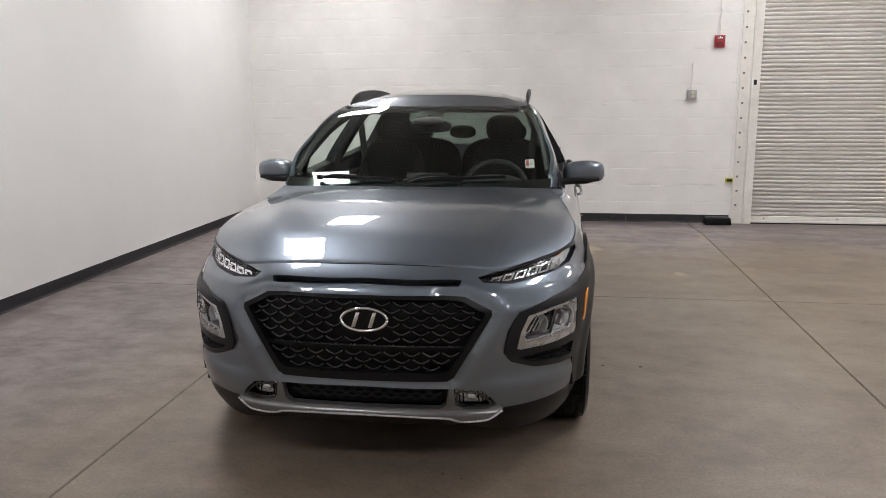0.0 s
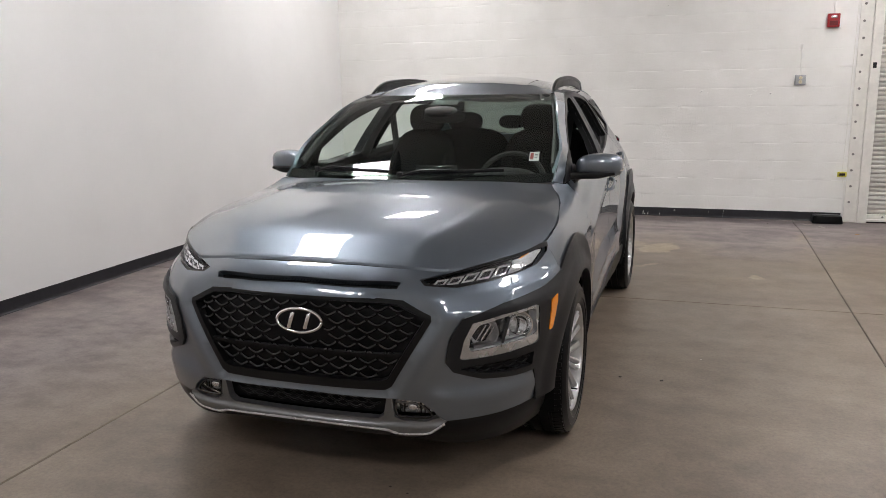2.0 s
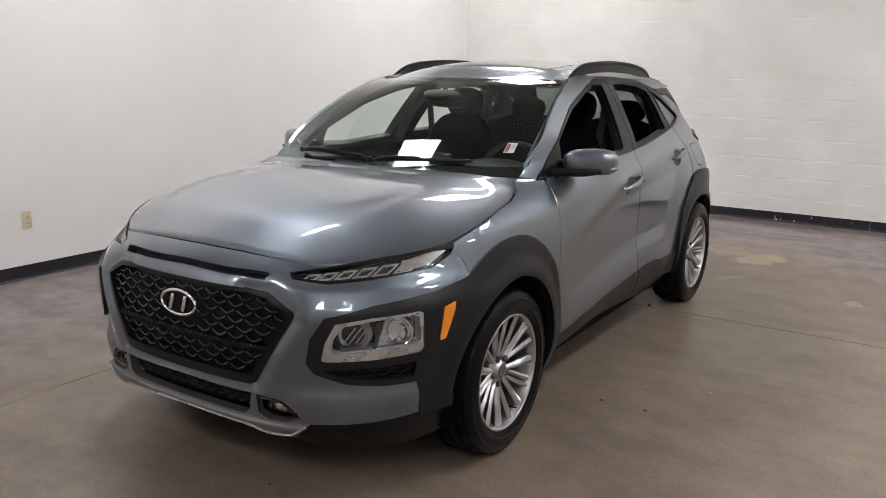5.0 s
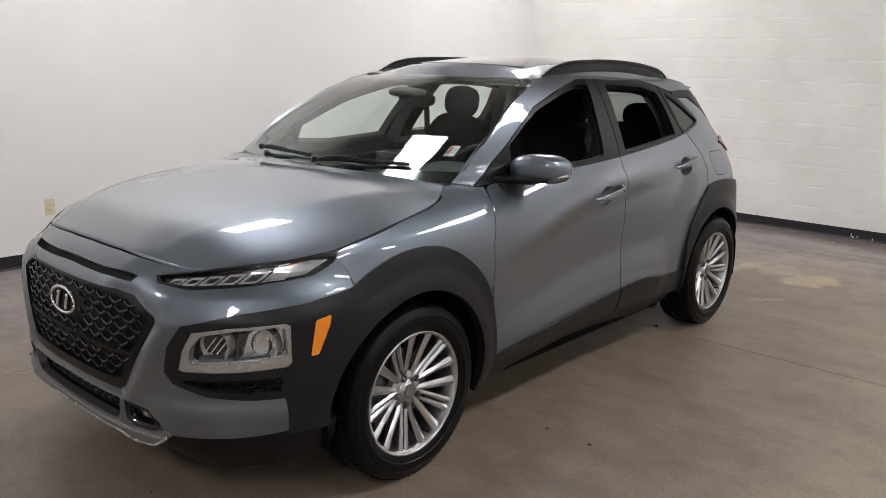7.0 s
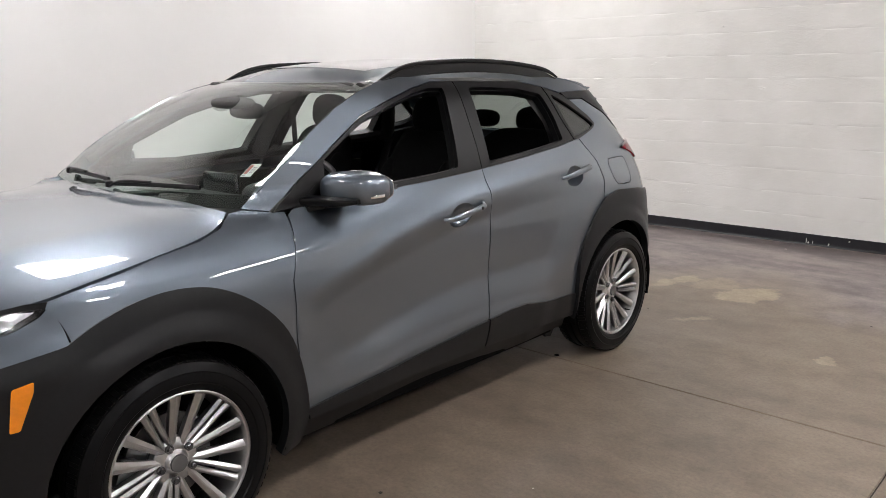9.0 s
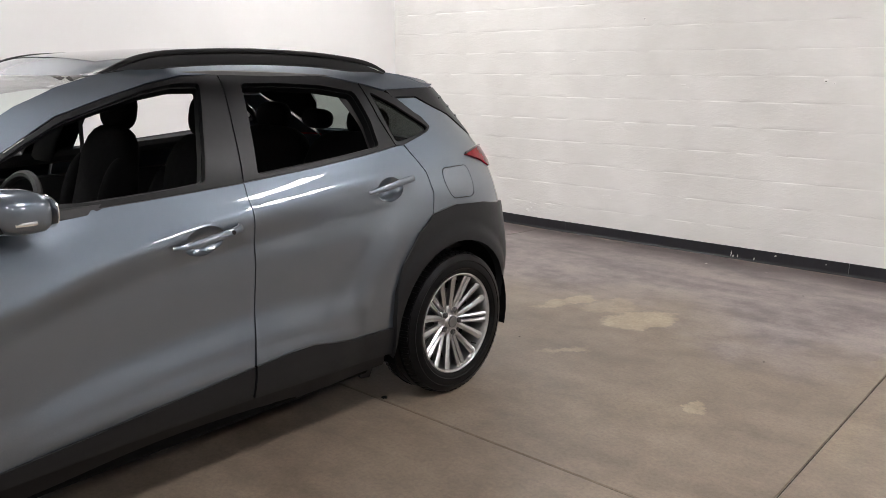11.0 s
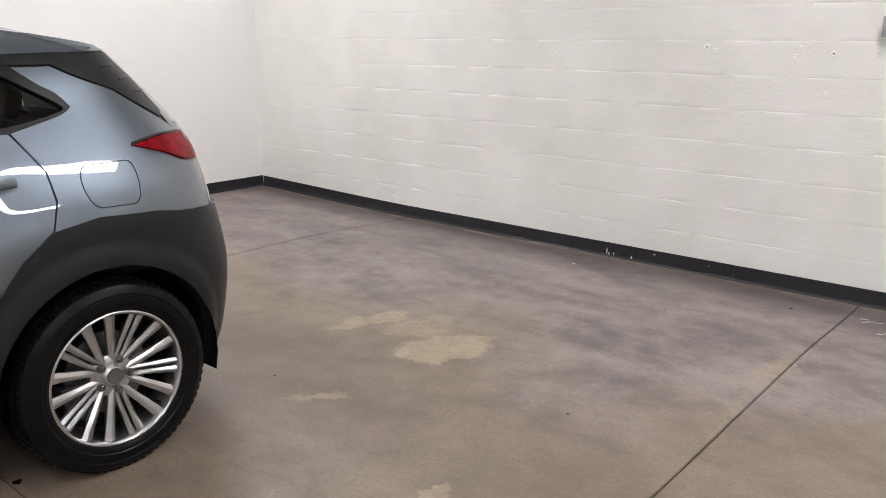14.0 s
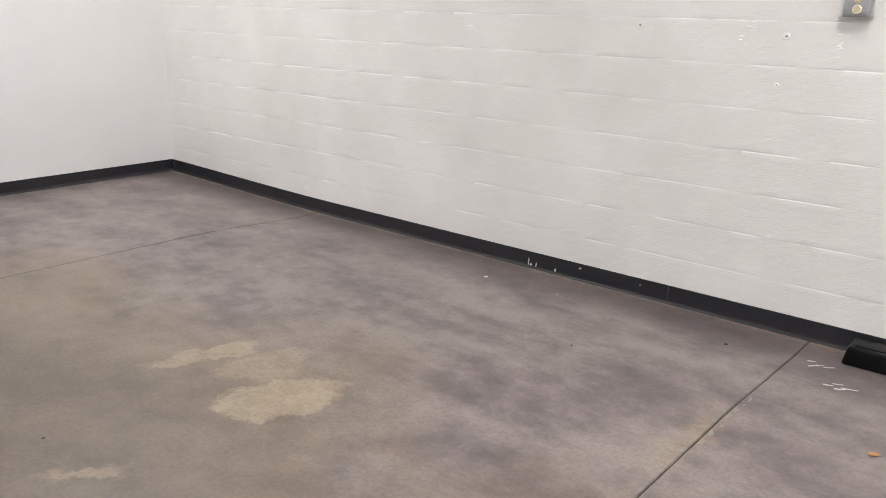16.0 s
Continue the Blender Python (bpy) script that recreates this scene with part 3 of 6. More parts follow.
# pale flakes of old tape beside the rubber block
rnd = random.Random(8)
for x, y in ((2.42, 6.03), (2.46, 6.00), (2.44, 5.98), (2.50, 6.01), (2.55, 5.80), (2.58, 5.84), (2.60, 5.79), (2.63, 5.82)):
    a = rnd.uniform(-0.4, 0.4)
    w, l = rnd.uniform(0.004, 0.008), rnd.uniform(0.018, 0.035)
    bm = prism([(-l, -w * 0.4), (-0.3 * l, -w), (l, -0.2 * w), (0.8 * l, w * 0.5), (-0.1 * l, w * 0.3), (-0.8 * l, w)], 0.0005, 0.002, "Z")
    fl = part("paint_flake", bm, CHALK, smooth=False)
    fl.matrix_basis = pose(x, y, floor_z(x, y), 0, 0, math.degrees(a) + 35)
    tagged(fl, "pale curled paint flake on the concrete", "paint flake")


# ---- the car's body as one wrapped surface ----
# m runs round the body: negative round the nose, 0 to 2.6 along the flank (metres behind the front axle), more round the tail
AXLE = 2.6


def curve(table):
    """A smooth curve through (x, y) knots, without overshoot."""
    xs = np.array([k[0] for k in table], float)
    ys = np.array([k[1] for k in table], float)
    h = np.diff(xs)
    d = np.diff(ys) / h
    g = np.zeros(len(xs))
    for i in range(1, len(xs) - 1):
        if d[i - 1] * d[i] > 0:
            w1, w2 = 2 * h[i] + h[i - 1], h[i] + 2 * h[i - 1]
            g[i] = (w1 + w2) / (w1 / d[i - 1] + w2 / d[i])
    g[0], g[-1] = d[0], d[-1]

    def at(x):
        x = min(max(x, xs[0]), xs[-1])
        i = min(max(int(np.searchsorted(xs, x)) - 1, 0), len(h) - 1)
        t = (x - xs[i]) / h[i]
        return float((2 * t**3 - 3 * t**2 + 1) * ys[i] + (t**3 - 2 * t**2 + t) * h[i] * g[i] + (3 * t**2 - 2 * t**3) * ys[i + 1] + (t**3 - t**2) * h[i] * g[i + 1])

    return at


def ease(t):
    t = min(max(t, 0.0), 1.0)
    return t * t * (3 - 2 * t)


half_front = curve([(0.12, 0.78), (0.30, 0.845), (0.50, 0.865), (0.70, 0.872), (0.82, 0.86), (0.90, 0.835), (0.95, 0.80), (1.0, 0.745), (1.045, 0.67), (1.10, 0.60)])
half_door = curve([(0.12, 0.74), (0.26, 0.797), (0.34, 0.828), (0.42, 0.843), (0.60, 0.842), (0.80, 0.846), (0.90, 0.840), (0.97, 0.826), (1.05, 0.795), (1.15, 0.755), (1.30, 0.672), (1.42, 0.595), (1.48, 0.53), (1.52, 0.46)])
half_rear = curve([(0.12, 0.78), (0.35, 0.845), (0.60, 0.858), (0.80, 0.856), (0.92, 0.835), (1.02, 0.79), (1.12, 0.73), (1.22, 0.668), (1.34, 0.60), (1.43, 0.53), (1.50, 0.44)])
nose_depth = curve([(0.12, 0.74), (0.20, 0.80), (0.28, 0.845), (0.42, 0.865), (0.58, 0.872), (0.70, 0.866), (0.78, 0.85), (0.82, 0.822), (0.86, 0.772), (0.88, 0.735), (0.90, 0.71), (0.95, 0.63), (1.05, 0.5)])
nose_power = curve([(0.12, 3.1), (0.30, 3.1), (0.45, 2.85), (0.70, 2.9), (0.78, 2.5), (0.84, 2.35), (0.90, 2.6), (1.05, 2.6)])
tail_depth = curve([(0.12, 0.56), (0.25, 0.625), (0.45, 0.68), (0.62, 0.70), (0.78, 0.685), (0.90, 0.67), (1.02, 0.665), (1.10, 0.635), (1.22, 0.54), (1.35, 0.42), (1.50, 0.30)])
tail_power = curve([(0.12, 3.2), (0.5, 3.2), (0.8, 2.9), (1.0, 2.7), (1.3, 2.6)])


def arc_table(a, b, n):
    """Arc length round a quarter of the plan outline, against the share of a right angle, from the flank (0) to the middle."""
    share = np.linspace(0, 1, 401)
    f = share * math.pi / 2
    x, y = a * np.cos(f) ** (2 / n), b * np.sin(f) ** (2 / n)
    return share, np.r_[0, np.cumsum(np.hypot(np.diff(x), np.diff(y)))]


NOSE_SHARE, NOSE_ARC = arc_table(0.865, 0.868, 2.8)
TAIL_SHARE, TAIL_ARC = arc_table(0.86, 0.72, 3.0)
NOSE, TAIL = float(NOSE_ARC[-1]), float(TAIL_ARC[-1])


shoulder = curve([(0.4, 0.74), (0.7, 0.815), (1.0, 0.90), (1.35, 0.965), (1.7, 1.003), (2.05, 1.037), (2.4, 1.066)])
flare_line = curve([(0.4, 0.355), (0.7, 0.40), (1.05, 0.445), (1.4, 0.468), (1.7, 0.468), (1.95, 0.45), (2.3, 0.43)])


def half_width(y, z):
    f, d, r = half_front(z), half_door(z), half_rear(z)
    t = y / AXLE
    if t < 0.46:
        k = ease(t / 0.46)
        w = f + (d - f) * k
    else:
        k = ease((t - 0.46) / 0.54)
        w = d + (r - d) * k
    # the foot of the windscreen pillar stands wide
    w += 0.045 * ease((z - 1.02) / 0.08) * ease((1.40 - z) / 0.22) * math.exp(-(((y - 0.50) / 0.26) ** 2))
    # door sculpture: a crease that climbs towards the back, a hollow under it, and a flare above the sill
    reach = math.hypot(y - AXLE, z - 0.33)
    haunch = ease((reach - 0.56) / 0.16) if y < AXLE else 0.0
    along = ease((y - 0.36) / 0.55) * haunch * ease((AXLE - 0.03 - y) / 0.45)
    high, low = shoulder(y), flare_line(y)
    s = (high - z) / (high - low)
    if 0 < s < 1:
        w -= 0.027 * along * ease(s / 0.24) * (1 - ease((s - 0.66) / 0.34))
    w += 0.010 * along * math.exp(-((max(0.0, z - high) / 0.035) ** 2)) * ease((1.2 - s) / 0.4)
    w += 0.010 * along * ease((low + 0.03 - z) / 0.06)
    return w


def body(m, z, out=0.0):
    """The point of the body's left side at m, z, moved outwards by out."""
    if out:
        e = 0.004
        p = body(m, z)
        n = (body(m + e, z) - body(m - e, z)).cross(body(m, z + e) - body(m, z - e))
        return p + n.normalized() * out
    if 0 <= m <= AXLE:
        return Vector((half_width(m, z), m, z))
    if m < 0:
        a, b, n, y0, way = half_width(0, z), nose_depth(z), nose_power(z), 0.0, -1
        q, t = -m, 1 - float(np.interp(min(-m, 2 * NOSE + m), NOSE_ARC, NOSE_SHARE))
        over = q > NOSE
    else:
        a, b, n, y0, way = half_width(AXLE, z), tail_depth(z), tail_power(z), AXLE, 1
        q = m - AXLE
        t = 1 - float(np.interp(min(q, 2 * TAIL - q), TAIL_ARC, TAIL_SHARE))
        over = q > TAIL
    sign = -1 if over else 1
    f = t * math.pi / 2
    s, c = max(math.sin(f), 0.0), max(math.cos(f), 0.0)
    return Vector((sign * a * s ** (2 / n), y0 + way * b * c ** (2 / n), z))


def m_front(x, z):
    """The m at which the nose has the half-width x (minus on the right side) at the height z."""
    k = min(abs(x) / half_width(0, z), 1.0) ** (nose_power(z) / 2)
    m = -float(np.interp(1 - math.asin(k) * 2 / math.pi, NOSE_SHARE, NOSE_ARC))
    return m if x >= 0 else -2 * NOSE - m


def m_side(y, z):
    """The m at which the left flank passes y at the height z."""
    if 0 <= y <= AXLE:
        return y
    if y > AXLE:
        k = min((y - AXLE) / tail_depth(z), 1.0) ** (tail_power(z) / 2)
        return AXLE + float(np.interp(1 - math.acos(k) * 2 / math.pi, TAIL_SHARE, TAIL_ARC))
    k = min(-y / nose_depth(z), 1.0) ** (nose_power(z) / 2)
    return -float(np.interp(1 - math.acos(k) * 2 / math.pi, NOSE_SHARE, NOSE_ARC))


# ---- panels cut out of the body's surface ----
def inside(p, poly):
    x, y = p
    hit = False
    for (x0, y0), (x1, y1) in zip(poly, poly[1:] + poly[:1]):
        if (y0 > y) != (y1 > y) and x < (x1 - x0) * (y - y0) / (y1 - y0) + x0:
            hit = not hit
    return hit


def dense(poly, step):
    out = []
    for (x0, y0), (x1, y1) in zip(poly, poly[1:] + poly[:1]):
        n = max(1, int(math.hypot(x1 - x0, y1 - y0) / step))
        out += [(x0 + (x1 - x0) * k / n, y0 + (y1 - y0) * k / n) for k in range(n)]
    return out


def rounded(poly, r, n=4):
    """Rounds the corners of an outline."""
    out = []
    for i, p in enumerate(poly):
        p = Vector(p)
        a, b = Vector(poly[i - 1]), Vector(poly[(i + 1) % len(poly)])
        k = min(r, 0.45 * (a - p).length, 0.45 * (b - p).length)
        s, e = p + (a - p).normalized() * k, p + (b - p).normalized() * k
        out += [tuple((1 - t) ** 2 * s + 2 * t * (1 - t) * p + t * t * e) for t in [j / n for j in range(n + 1)]]
    return out


def near_line(p, poly, d):
    x, y = p
    for (x0, y0), (x1, y1) in zip(poly, poly[1:] + poly[:1]):
        vx, vy = x1 - x0, y1 - y0
        t = min(max(((x - x0) * vx + (y - y0) * vy) / max(vx * vx + vy * vy, 1e-12), 0), 1)
        if (x0 + vx * t - x) ** 2 + (y0 + vy * t - y) ** 2 < d * d:
            return True
    return False


def skin(outline, holes=(), step=0.03, out=0.0, depth=0.012, place=None, shape=None, roll=0.0012):
    """A panel: the outline filled with a fine net, laid on the surface, its edges turned inwards.
    place(m, z, out) gives the surface; shape(m, z) adds to out."""
    place = place or body
    loops = [dense(outline, step)] + [dense(h, step) for h in holes]
    pts, edges = [], []
    for loop in loops:
        s = len(pts)
        pts += loop
        edges += [(s + i, s + (i + 1) % len(loop)) for i in range(len(loop))]
    rim = len(pts)
    xs, ys = [p[0] for p in loops[0]], [p[1] for p in loops[0]]
    nx, ny = int((max(xs) - min(xs)) / step) + 1, int((max(ys) - min(ys)) / (step * 0.85)) + 1
    for j in range(ny + 1):
        for i in range(nx + 1):
            p = (min(xs) + (i + 0.5 * (j % 2)) * step, min(ys) + j * step * 0.85)
            if inside(p, loops[0]) and not any(inside(p, h) for h in loops[1:]) and not any(near_line(p, l, step * 0.55) for l in loops):
                pts.append(p)
    verts, _, faces, *_ = delaunay_2d_cdt([Vector(p) for p in pts], edges, [], 0, 1e-6)
    bm = bmesh.new()
    keep, count = [], {}
    for f in faces:
        c = (sum(verts[i].x for i in f) / 3, sum(verts[i].y for i in f) / 3)
        if inside(c, loops[0]) and not any(inside(c, h) for h in loops[1:]):
            keep.append(f)
            for a, b in zip(f, f[1:] + f[:1]):
                count[(min(a, b), max(a, b))] = count.get((min(a, b), max(a, b)), 0) + 1
    edge = {k for k, n in count.items() if n == 1}
    on_rim = {i for k in edge for i in k}
    top = {}
    slope = bm.verts.layers.float_vector.new("slope")
    e = 0.005

    def lie(m, z):
        return place(m, z, out + shape(m, z)) if shape else place(m, z, 0.0)

    for f in keep:
        for i in f:
            if i not in top:
                m, z = verts[i]
                o = out + (shape(m, z) if shape else 0.0) - (roll if i in on_rim else 0.0)
                top[i] = bm.verts.new(place(m, z, o) if o else place(m, z, 0.0))
                n = (lie(m + e, z) - lie(m - e, z)).cross(lie(m, z + e) - lie(m, z - e))
                if n.length > 1e-9:
                    top[i][slope] = n.normalized()
    for f in keep:
        bm.faces.new([top[i] for i in f])
    low = {i: bm.verts.new(place(verts[i].x, verts[i].y, out + (shape(*verts[i]) if shape else 0.0) - depth)) for i in on_rim}
    for a, b in edge:
        try:
            bm.faces.new((top[a], top[b], low[b], low[a]))
        except ValueError:
            pass
    return bm


def turn_slope(me):
    """Keeps the slopes true after a part is turned over to the other side."""
    if "slope" in me.attributes:
        for d in me.attributes["slope"].data:
            d.vector = (-d.vector[0], d.vector[1], d.vector[2])
        surface_normals(me)


def mirror_mesh(ob, name, parent, label=""):
    """The same part for the other side of the car."""
    bm = bmesh.new()
    bm.from_mesh(ob.data)
    bmesh.ops.transform(bm, matrix=Matrix.Diagonal((-1, 1, 1, 1)), verts=bm.verts)
    bmesh.ops.reverse_faces(bm, faces=bm.faces)
    me = bpy.data.meshes.new(name)
    bm.to_mesh(me)
    bm.free()
    turn_slope(me)
    me.materials.append(ob.data.materials[0])
    o = new(name, me)
    o.parent = parent
    if label:
        tagged(o, label)
    return o


def fs(*pts):
    """Outline corners, as ("x", x, z) on the nose or (y, z) on the flank, in m and z."""
    return [(m_front(p[1], p[2]), p[2]) if p[0] == "x" else (m_side(p[0], p[1]), p[1]) for p in pts]


def ring(y, z, r, a0, a1, n=18):
    return [(y + r * math.cos(math.radians(a0 + (a1 - a0) * k / n)), z + r * math.sin(math.radians(a0 + (a1 - a0) * k / n))) for k in range(n + 1)]


def both(outline):
    """An outline of the left half of the nose, from the middle and back to it, closed across the middle."""
    return outline + [(-2 * NOSE - m, z) for m, z in outline[::-1] if m > -NOSE + 1e-4]


car = thing("car", "grey metallic compact crossover car parked on concrete", "car")
R_WHEEL, HUB_Z = 0.332, 0.330


def panel(name, outline, mat, holes=(), label="", parent=None, mirror=True, **kw):
    parent = parent or car
    o = part(name, skin(outline, holes, **kw), mat, parent, label, sharp=50)
    if mirror:
        mirror_mesh(o, name, car, label)
    return o


def line_x(points, n=8):
    """Front-view points (x, z) joined by straight lines, in m and z."""
    out = []
    for (x0, z0), (x1, z1) in zip(points, points[1:]):
        out += [(m_front(x0 + (x1 - x0) * k / n, z0 + (z1 - z0) * k / n), z0 + (z1 - z0) * k / n) for k in range(n)]
    return out + [(m_front(points[-1][0], points[-1][1]), points[-1][1])]


# hood edge, front to back along the left shut line
HOOD_FRONT = [(0.0, 0.879), (0.2, 0.877), (0.36, 0.869), (0.45, 0.860), (0.53, 0.852)]
HOOD_SIDE = [("x", 0.53, 0.852), ("x", 0.64, 0.872), (-0.44, 0.89), (-0.333, 0.907), (-0.2, 0.935), (-0.053, 0.96), (0.165, 0.992), (0.26, 1.018), (0.315, 1.05)]

# nose: bumper skin with the grille, the air slot and the lamp openings cut out
GRILLE = [(0.0, 0.772), (0.30, 0.772), (0.385, 0.765), (0.485, 0.712), (0.487, 0.69), (0.345, 0.452), (0.32, 0.438), (0.0, 0.435)]
SLOT = [(0.0, 0.831), (0.34, 0.822), (0.368, 0.818), (0.360, 0.800), (0.0, 0.812)]
POD_EDGE = [("x", 0.585, 0.700), ("x", 0.70, 0.733), ("x", 0.806, 0.756), (-0.36, 0.772), (-0.293, 0.785)]
bumper_line = (
    line_x([(x, z - 0.008) for x, z in HOOD_FRONT])
    + line_x([(0.50, 0.843), (0.426, 0.826), (0.448, 0.807), (0.555, 0.796), (0.66, 0.808)], 3)
    + fs((-0.50, 0.822), (-0.41, 0.833), (-0.335, 0.868), (-0.318, 0.884), (-0.285, 0.79))
    + fs(*POD_EDGE[::-1])
    + line_x([(0.552, 0.625), (0.537, 0.545), (0.56, 0.515), (0.64, 0.478), (0.735, 0.463)], 4)
    + fs((-0.522, 0.463), (-0.512, 0.335))
    + line_x([(0.70, 0.325), (0.515, 0.318), (0.49, 0.36), (0.45, 0.395), (0.36, 0.408), (0.0, 0.411)], 5)
)


def from_line(x, z, pts):
    """Distance from an open line of points."""
    best = 9.0
    for (x0, z0), (x1, z1) in zip(pts, pts[1:]):
        vx, vz = x1 - x0, z1 - z0
        t = min(max(((x - x0) * vx + (z - z0) * vz) / (vx * vx + vz * vz), 0), 1)
        best = min(best, math.hypot(x0 + vx * t - x, z0 + vz * t - z))
    return best


def nose_relief(m, z):
    """A rolled edge round the grille, a soft crease under the day lamps and a proud blade under the vent."""
    x = abs(body(m, z).x)
    d = from_line(x, z, GRILLE[1:])
    o = -0.012 * math.exp(-((d / 0.020) ** 2)) + 0.007 * math.exp(-(((d - 0.05) / 0.035) ** 2))
    if x > 0.40:
        k = ease((x - 0.40) / 0.12)
        o += 0.009 * k * math.exp(-(((z - 0.775) / 0.028) ** 2)) + 0.012 * k * math.exp(-(((z - 0.405) / 0.045) ** 2))
    return o


bumper = part("bumper", skin(both(bumper_line), [both(line_x(GRILLE)), both(line_x(SLOT, 6))], step=0.022, depth=0.03, shape=nose_relief), PAINT, car, "grey metallic front bumper", sharp=50)


# added black strip that stands in for the shade inside the hood gap
part("shut_line", skin(both(line_x([(x, z + 0.004) for x, z in HOOD_FRONT]) + line_x([(x, z - 0.014) for x, z in HOOD_FRONT[::-1]])), step=0.03, out=-0.007, depth=0.01), WELL, car, "black strip for the shade in the gap under the hood edge")


# grille: dark backing, rim, and rows of curved ribs
grille = part("grille", skin(both(line_x([(0.0, 0.79), (0.40, 0.785), (0.51, 0.71), (0.35, 0.43), (0.0, 0.425)])), step=0.05, out=-0.045, depth=0.01), BLACK, car, "black hexagonal radiator grille")
rim_in = [(0.0, 0.760), (0.295, 0.760), (0.372, 0.753), (0.463, 0.706), (0.463, 0.692), (0.333, 0.478), (0.31, 0.469), (0.0, 0.467)]
part("grille_rim", skin(both(line_x([(x * 1.004, z + (0.003 if z > 0.6 else -0.003)) for x, z in GRILLE])), [both(line_x(rim_in))], step=0.03, out=-0.006, depth=0.03), BLACK, grille)


def in_grille(x, z, pad=0.0):
    poly = [(abs(a), b) for a, b in rim_in]
    full = poly + [(-a, b) for a, b in poly[::-1]]
    return inside((x, z), full)


def rib_bar(points, w, out, mat, parent, name="rib", n=8):
    pts = [body(m_front(x, z), z, out) for x, z in points]
    o = part(name, sweep(pts, w, w * 0.8, n=n, sides=5, up=(0, -1, 0)), mat, parent)
    return o


row = 0
zr = 0.748
while zr > 0.47:
    half = (row % 2) * 0.0375
    k = -7
    while k <= 7:
        x = k * 0.075 + half
        pts = [(x + d, zr - 0.016 * (1 - (abs(d) / 0.033) ** 1.5)) for d in (-0.033, -0.0165, -0.006, 0.0, 0.006, 0.0165, 0.033)]
        pts = [p for p in pts if in_grille(*p)]
        if len(pts) >= 3 and not (abs(x) < 0.10 and abs(zr - 0.676) < 0.045):
            rib_bar(pts, 0.0056, -0.020, RIB, grille)
        k += 1
    row += 1
    zr -= 0.0285
part("cross_bar", skin(both(line_x([(0.0, 0.572), (0.395, 0.572), (0.389, 0.560), (0.0, 0.560)])), step=0.04, out=-0.012, depth=0.02), BLACK, grille)

# emblem: a chrome oval with two slanted bars
emblem = part("emblem", bmesh.new(), CHROME, car, "chrome oval badge")
bm = bmesh.new()
EM = (0.012, 0.681)
pts = []
for k in range(49):
    a = 2 * math.pi * k / 48
    pts.append(body(m_front(EM[0] + 0.088 * math.cos(a), EM[1] + 0.043 * math.sin(a)), EM[1] + 0.043 * math.sin(a), 0.006))
bm = sweep(pts, 0.0065, 0.006, n=64, sides=8, up=(0, -1, 0))
for shape_pts in ([(-0.050, -0.030), (-0.034, -0.030), (-0.014, 0.030), (-0.030, 0.030)], [(0.014, -0.030), (0.030, -0.030), (0.050, 0.030), (0.034, 0.030)]):
    q = prism([(EM[0] + a, EM[1] + b) for a, b in shape_pts], -0.880, -0.864, "Y", 0.003)
    bm = merge(bm, q)
bmesh.ops.recalc_face_normals(bm, faces=bm.faces)
for f in bm.faces:
    f.smooth = True
bm.to_mesh(emblem.data)
bm.free()

# air slot
slot = part("air_slot", skin(both(line_x([(0.0, 0.845), (0.35, 0.835), (0.378, 0.822), (0.36, 0.79), (0.0, 0.80)], 6)), step=0.04, out=-0.03, depth=0.005), BLACK, car, "narrow black air slot")
for k in range(-27, 28):
    x = k * 0.0125
    rib_bar([(x - 0.005, 0.806 - 0.006 * (abs(x) / 0.36)), (x, 0.818 - 0.008 * (abs(x) / 0.36)), (x + 0.005, 0.832 - 0.009 * (abs(x) / 0.36))], 0.0016, -0.018, CLAD, slot)

# lower intake, skid plate and lip
part("lower_intake", skin(both(line_x([(0.0, 0.42), (0.36, 0.415), (0.36, 0.33), (0.0, 0.33)])), step=0.05, out=-0.05, depth=0.01), BLACK, car)
low_grille = part("lower_grille", skin(both(line_x([(0.0, 0.412), (0.335, 0.41), (0.325, 0.328), (0.0, 0.322)])), step=0.05, out=-0.04, depth=0.01), BLACK, car, "black lower air intake")
for j, z in enumerate((0.396, 0.377, 0.358)):
    for k in range(-6, 7):
        x = k * 0.05 + (j % 2) * 0.025
        if abs(x) < 0.30:
            rib_bar([(x - 0.022, z), (x, z - 0.010), (x + 0.022, z)], 0.0042, -0.03, BLACK, low_grille)
skid = line_x([(0.0, 0.324), (0.295, 0.327), (0.316, 0.345), (0.328, 0.408), (0.346, 0.406), (0.352, 0.340), (0.385, 0.322), (0.465, 0.320), (0.508, 0.335), (0.530, 0.318), (0.470, 0.274), (0.37, 0.272), (0.325, 0.288), (0.0, 0.294)], 4)


def skid_edge(m, z):
    """A rounded bright edge along the foot of the skid trim."""
    return 0.012 * ease((0.318 - z) / 0.014)


skid_plate = part("skid_plate", skin(both(skid), step=0.009, out=0.004, depth=0.03, shape=skid_edge), SATIN, car, "satin silver skid trim")
skid_foot = [(x, z) for x, z in ((0.0, 0.298), (0.12, 0.2975), (0.24, 0.295), (0.322, 0.291), (0.35, 0.282), (0.38, 0.277), (0.42, 0.277), (0.465, 0.280), (0.49, 0.293), (0.522, 0.317))]
rib_bar([(-x, z) for x, z in skid_foot[:0:-1]] + skid_foot, 0.0055, 0.016, BEZEL_SILVER, skid_plate, "bright_edge", 72)
lip = line_x([(0.0, 0.300), (0.35, 0.294), (0.44, 0.296), (0.53, 0.322), (0.70, 0.332)], 4) + fs((-0.42, 0.338), (-0.345, 0.345), (-0.348, 0.27), (-0.37, 0.205)) + line_x([(0.70, 0.185), (0.4, 0.175), (0.0, 0.175)], 4)
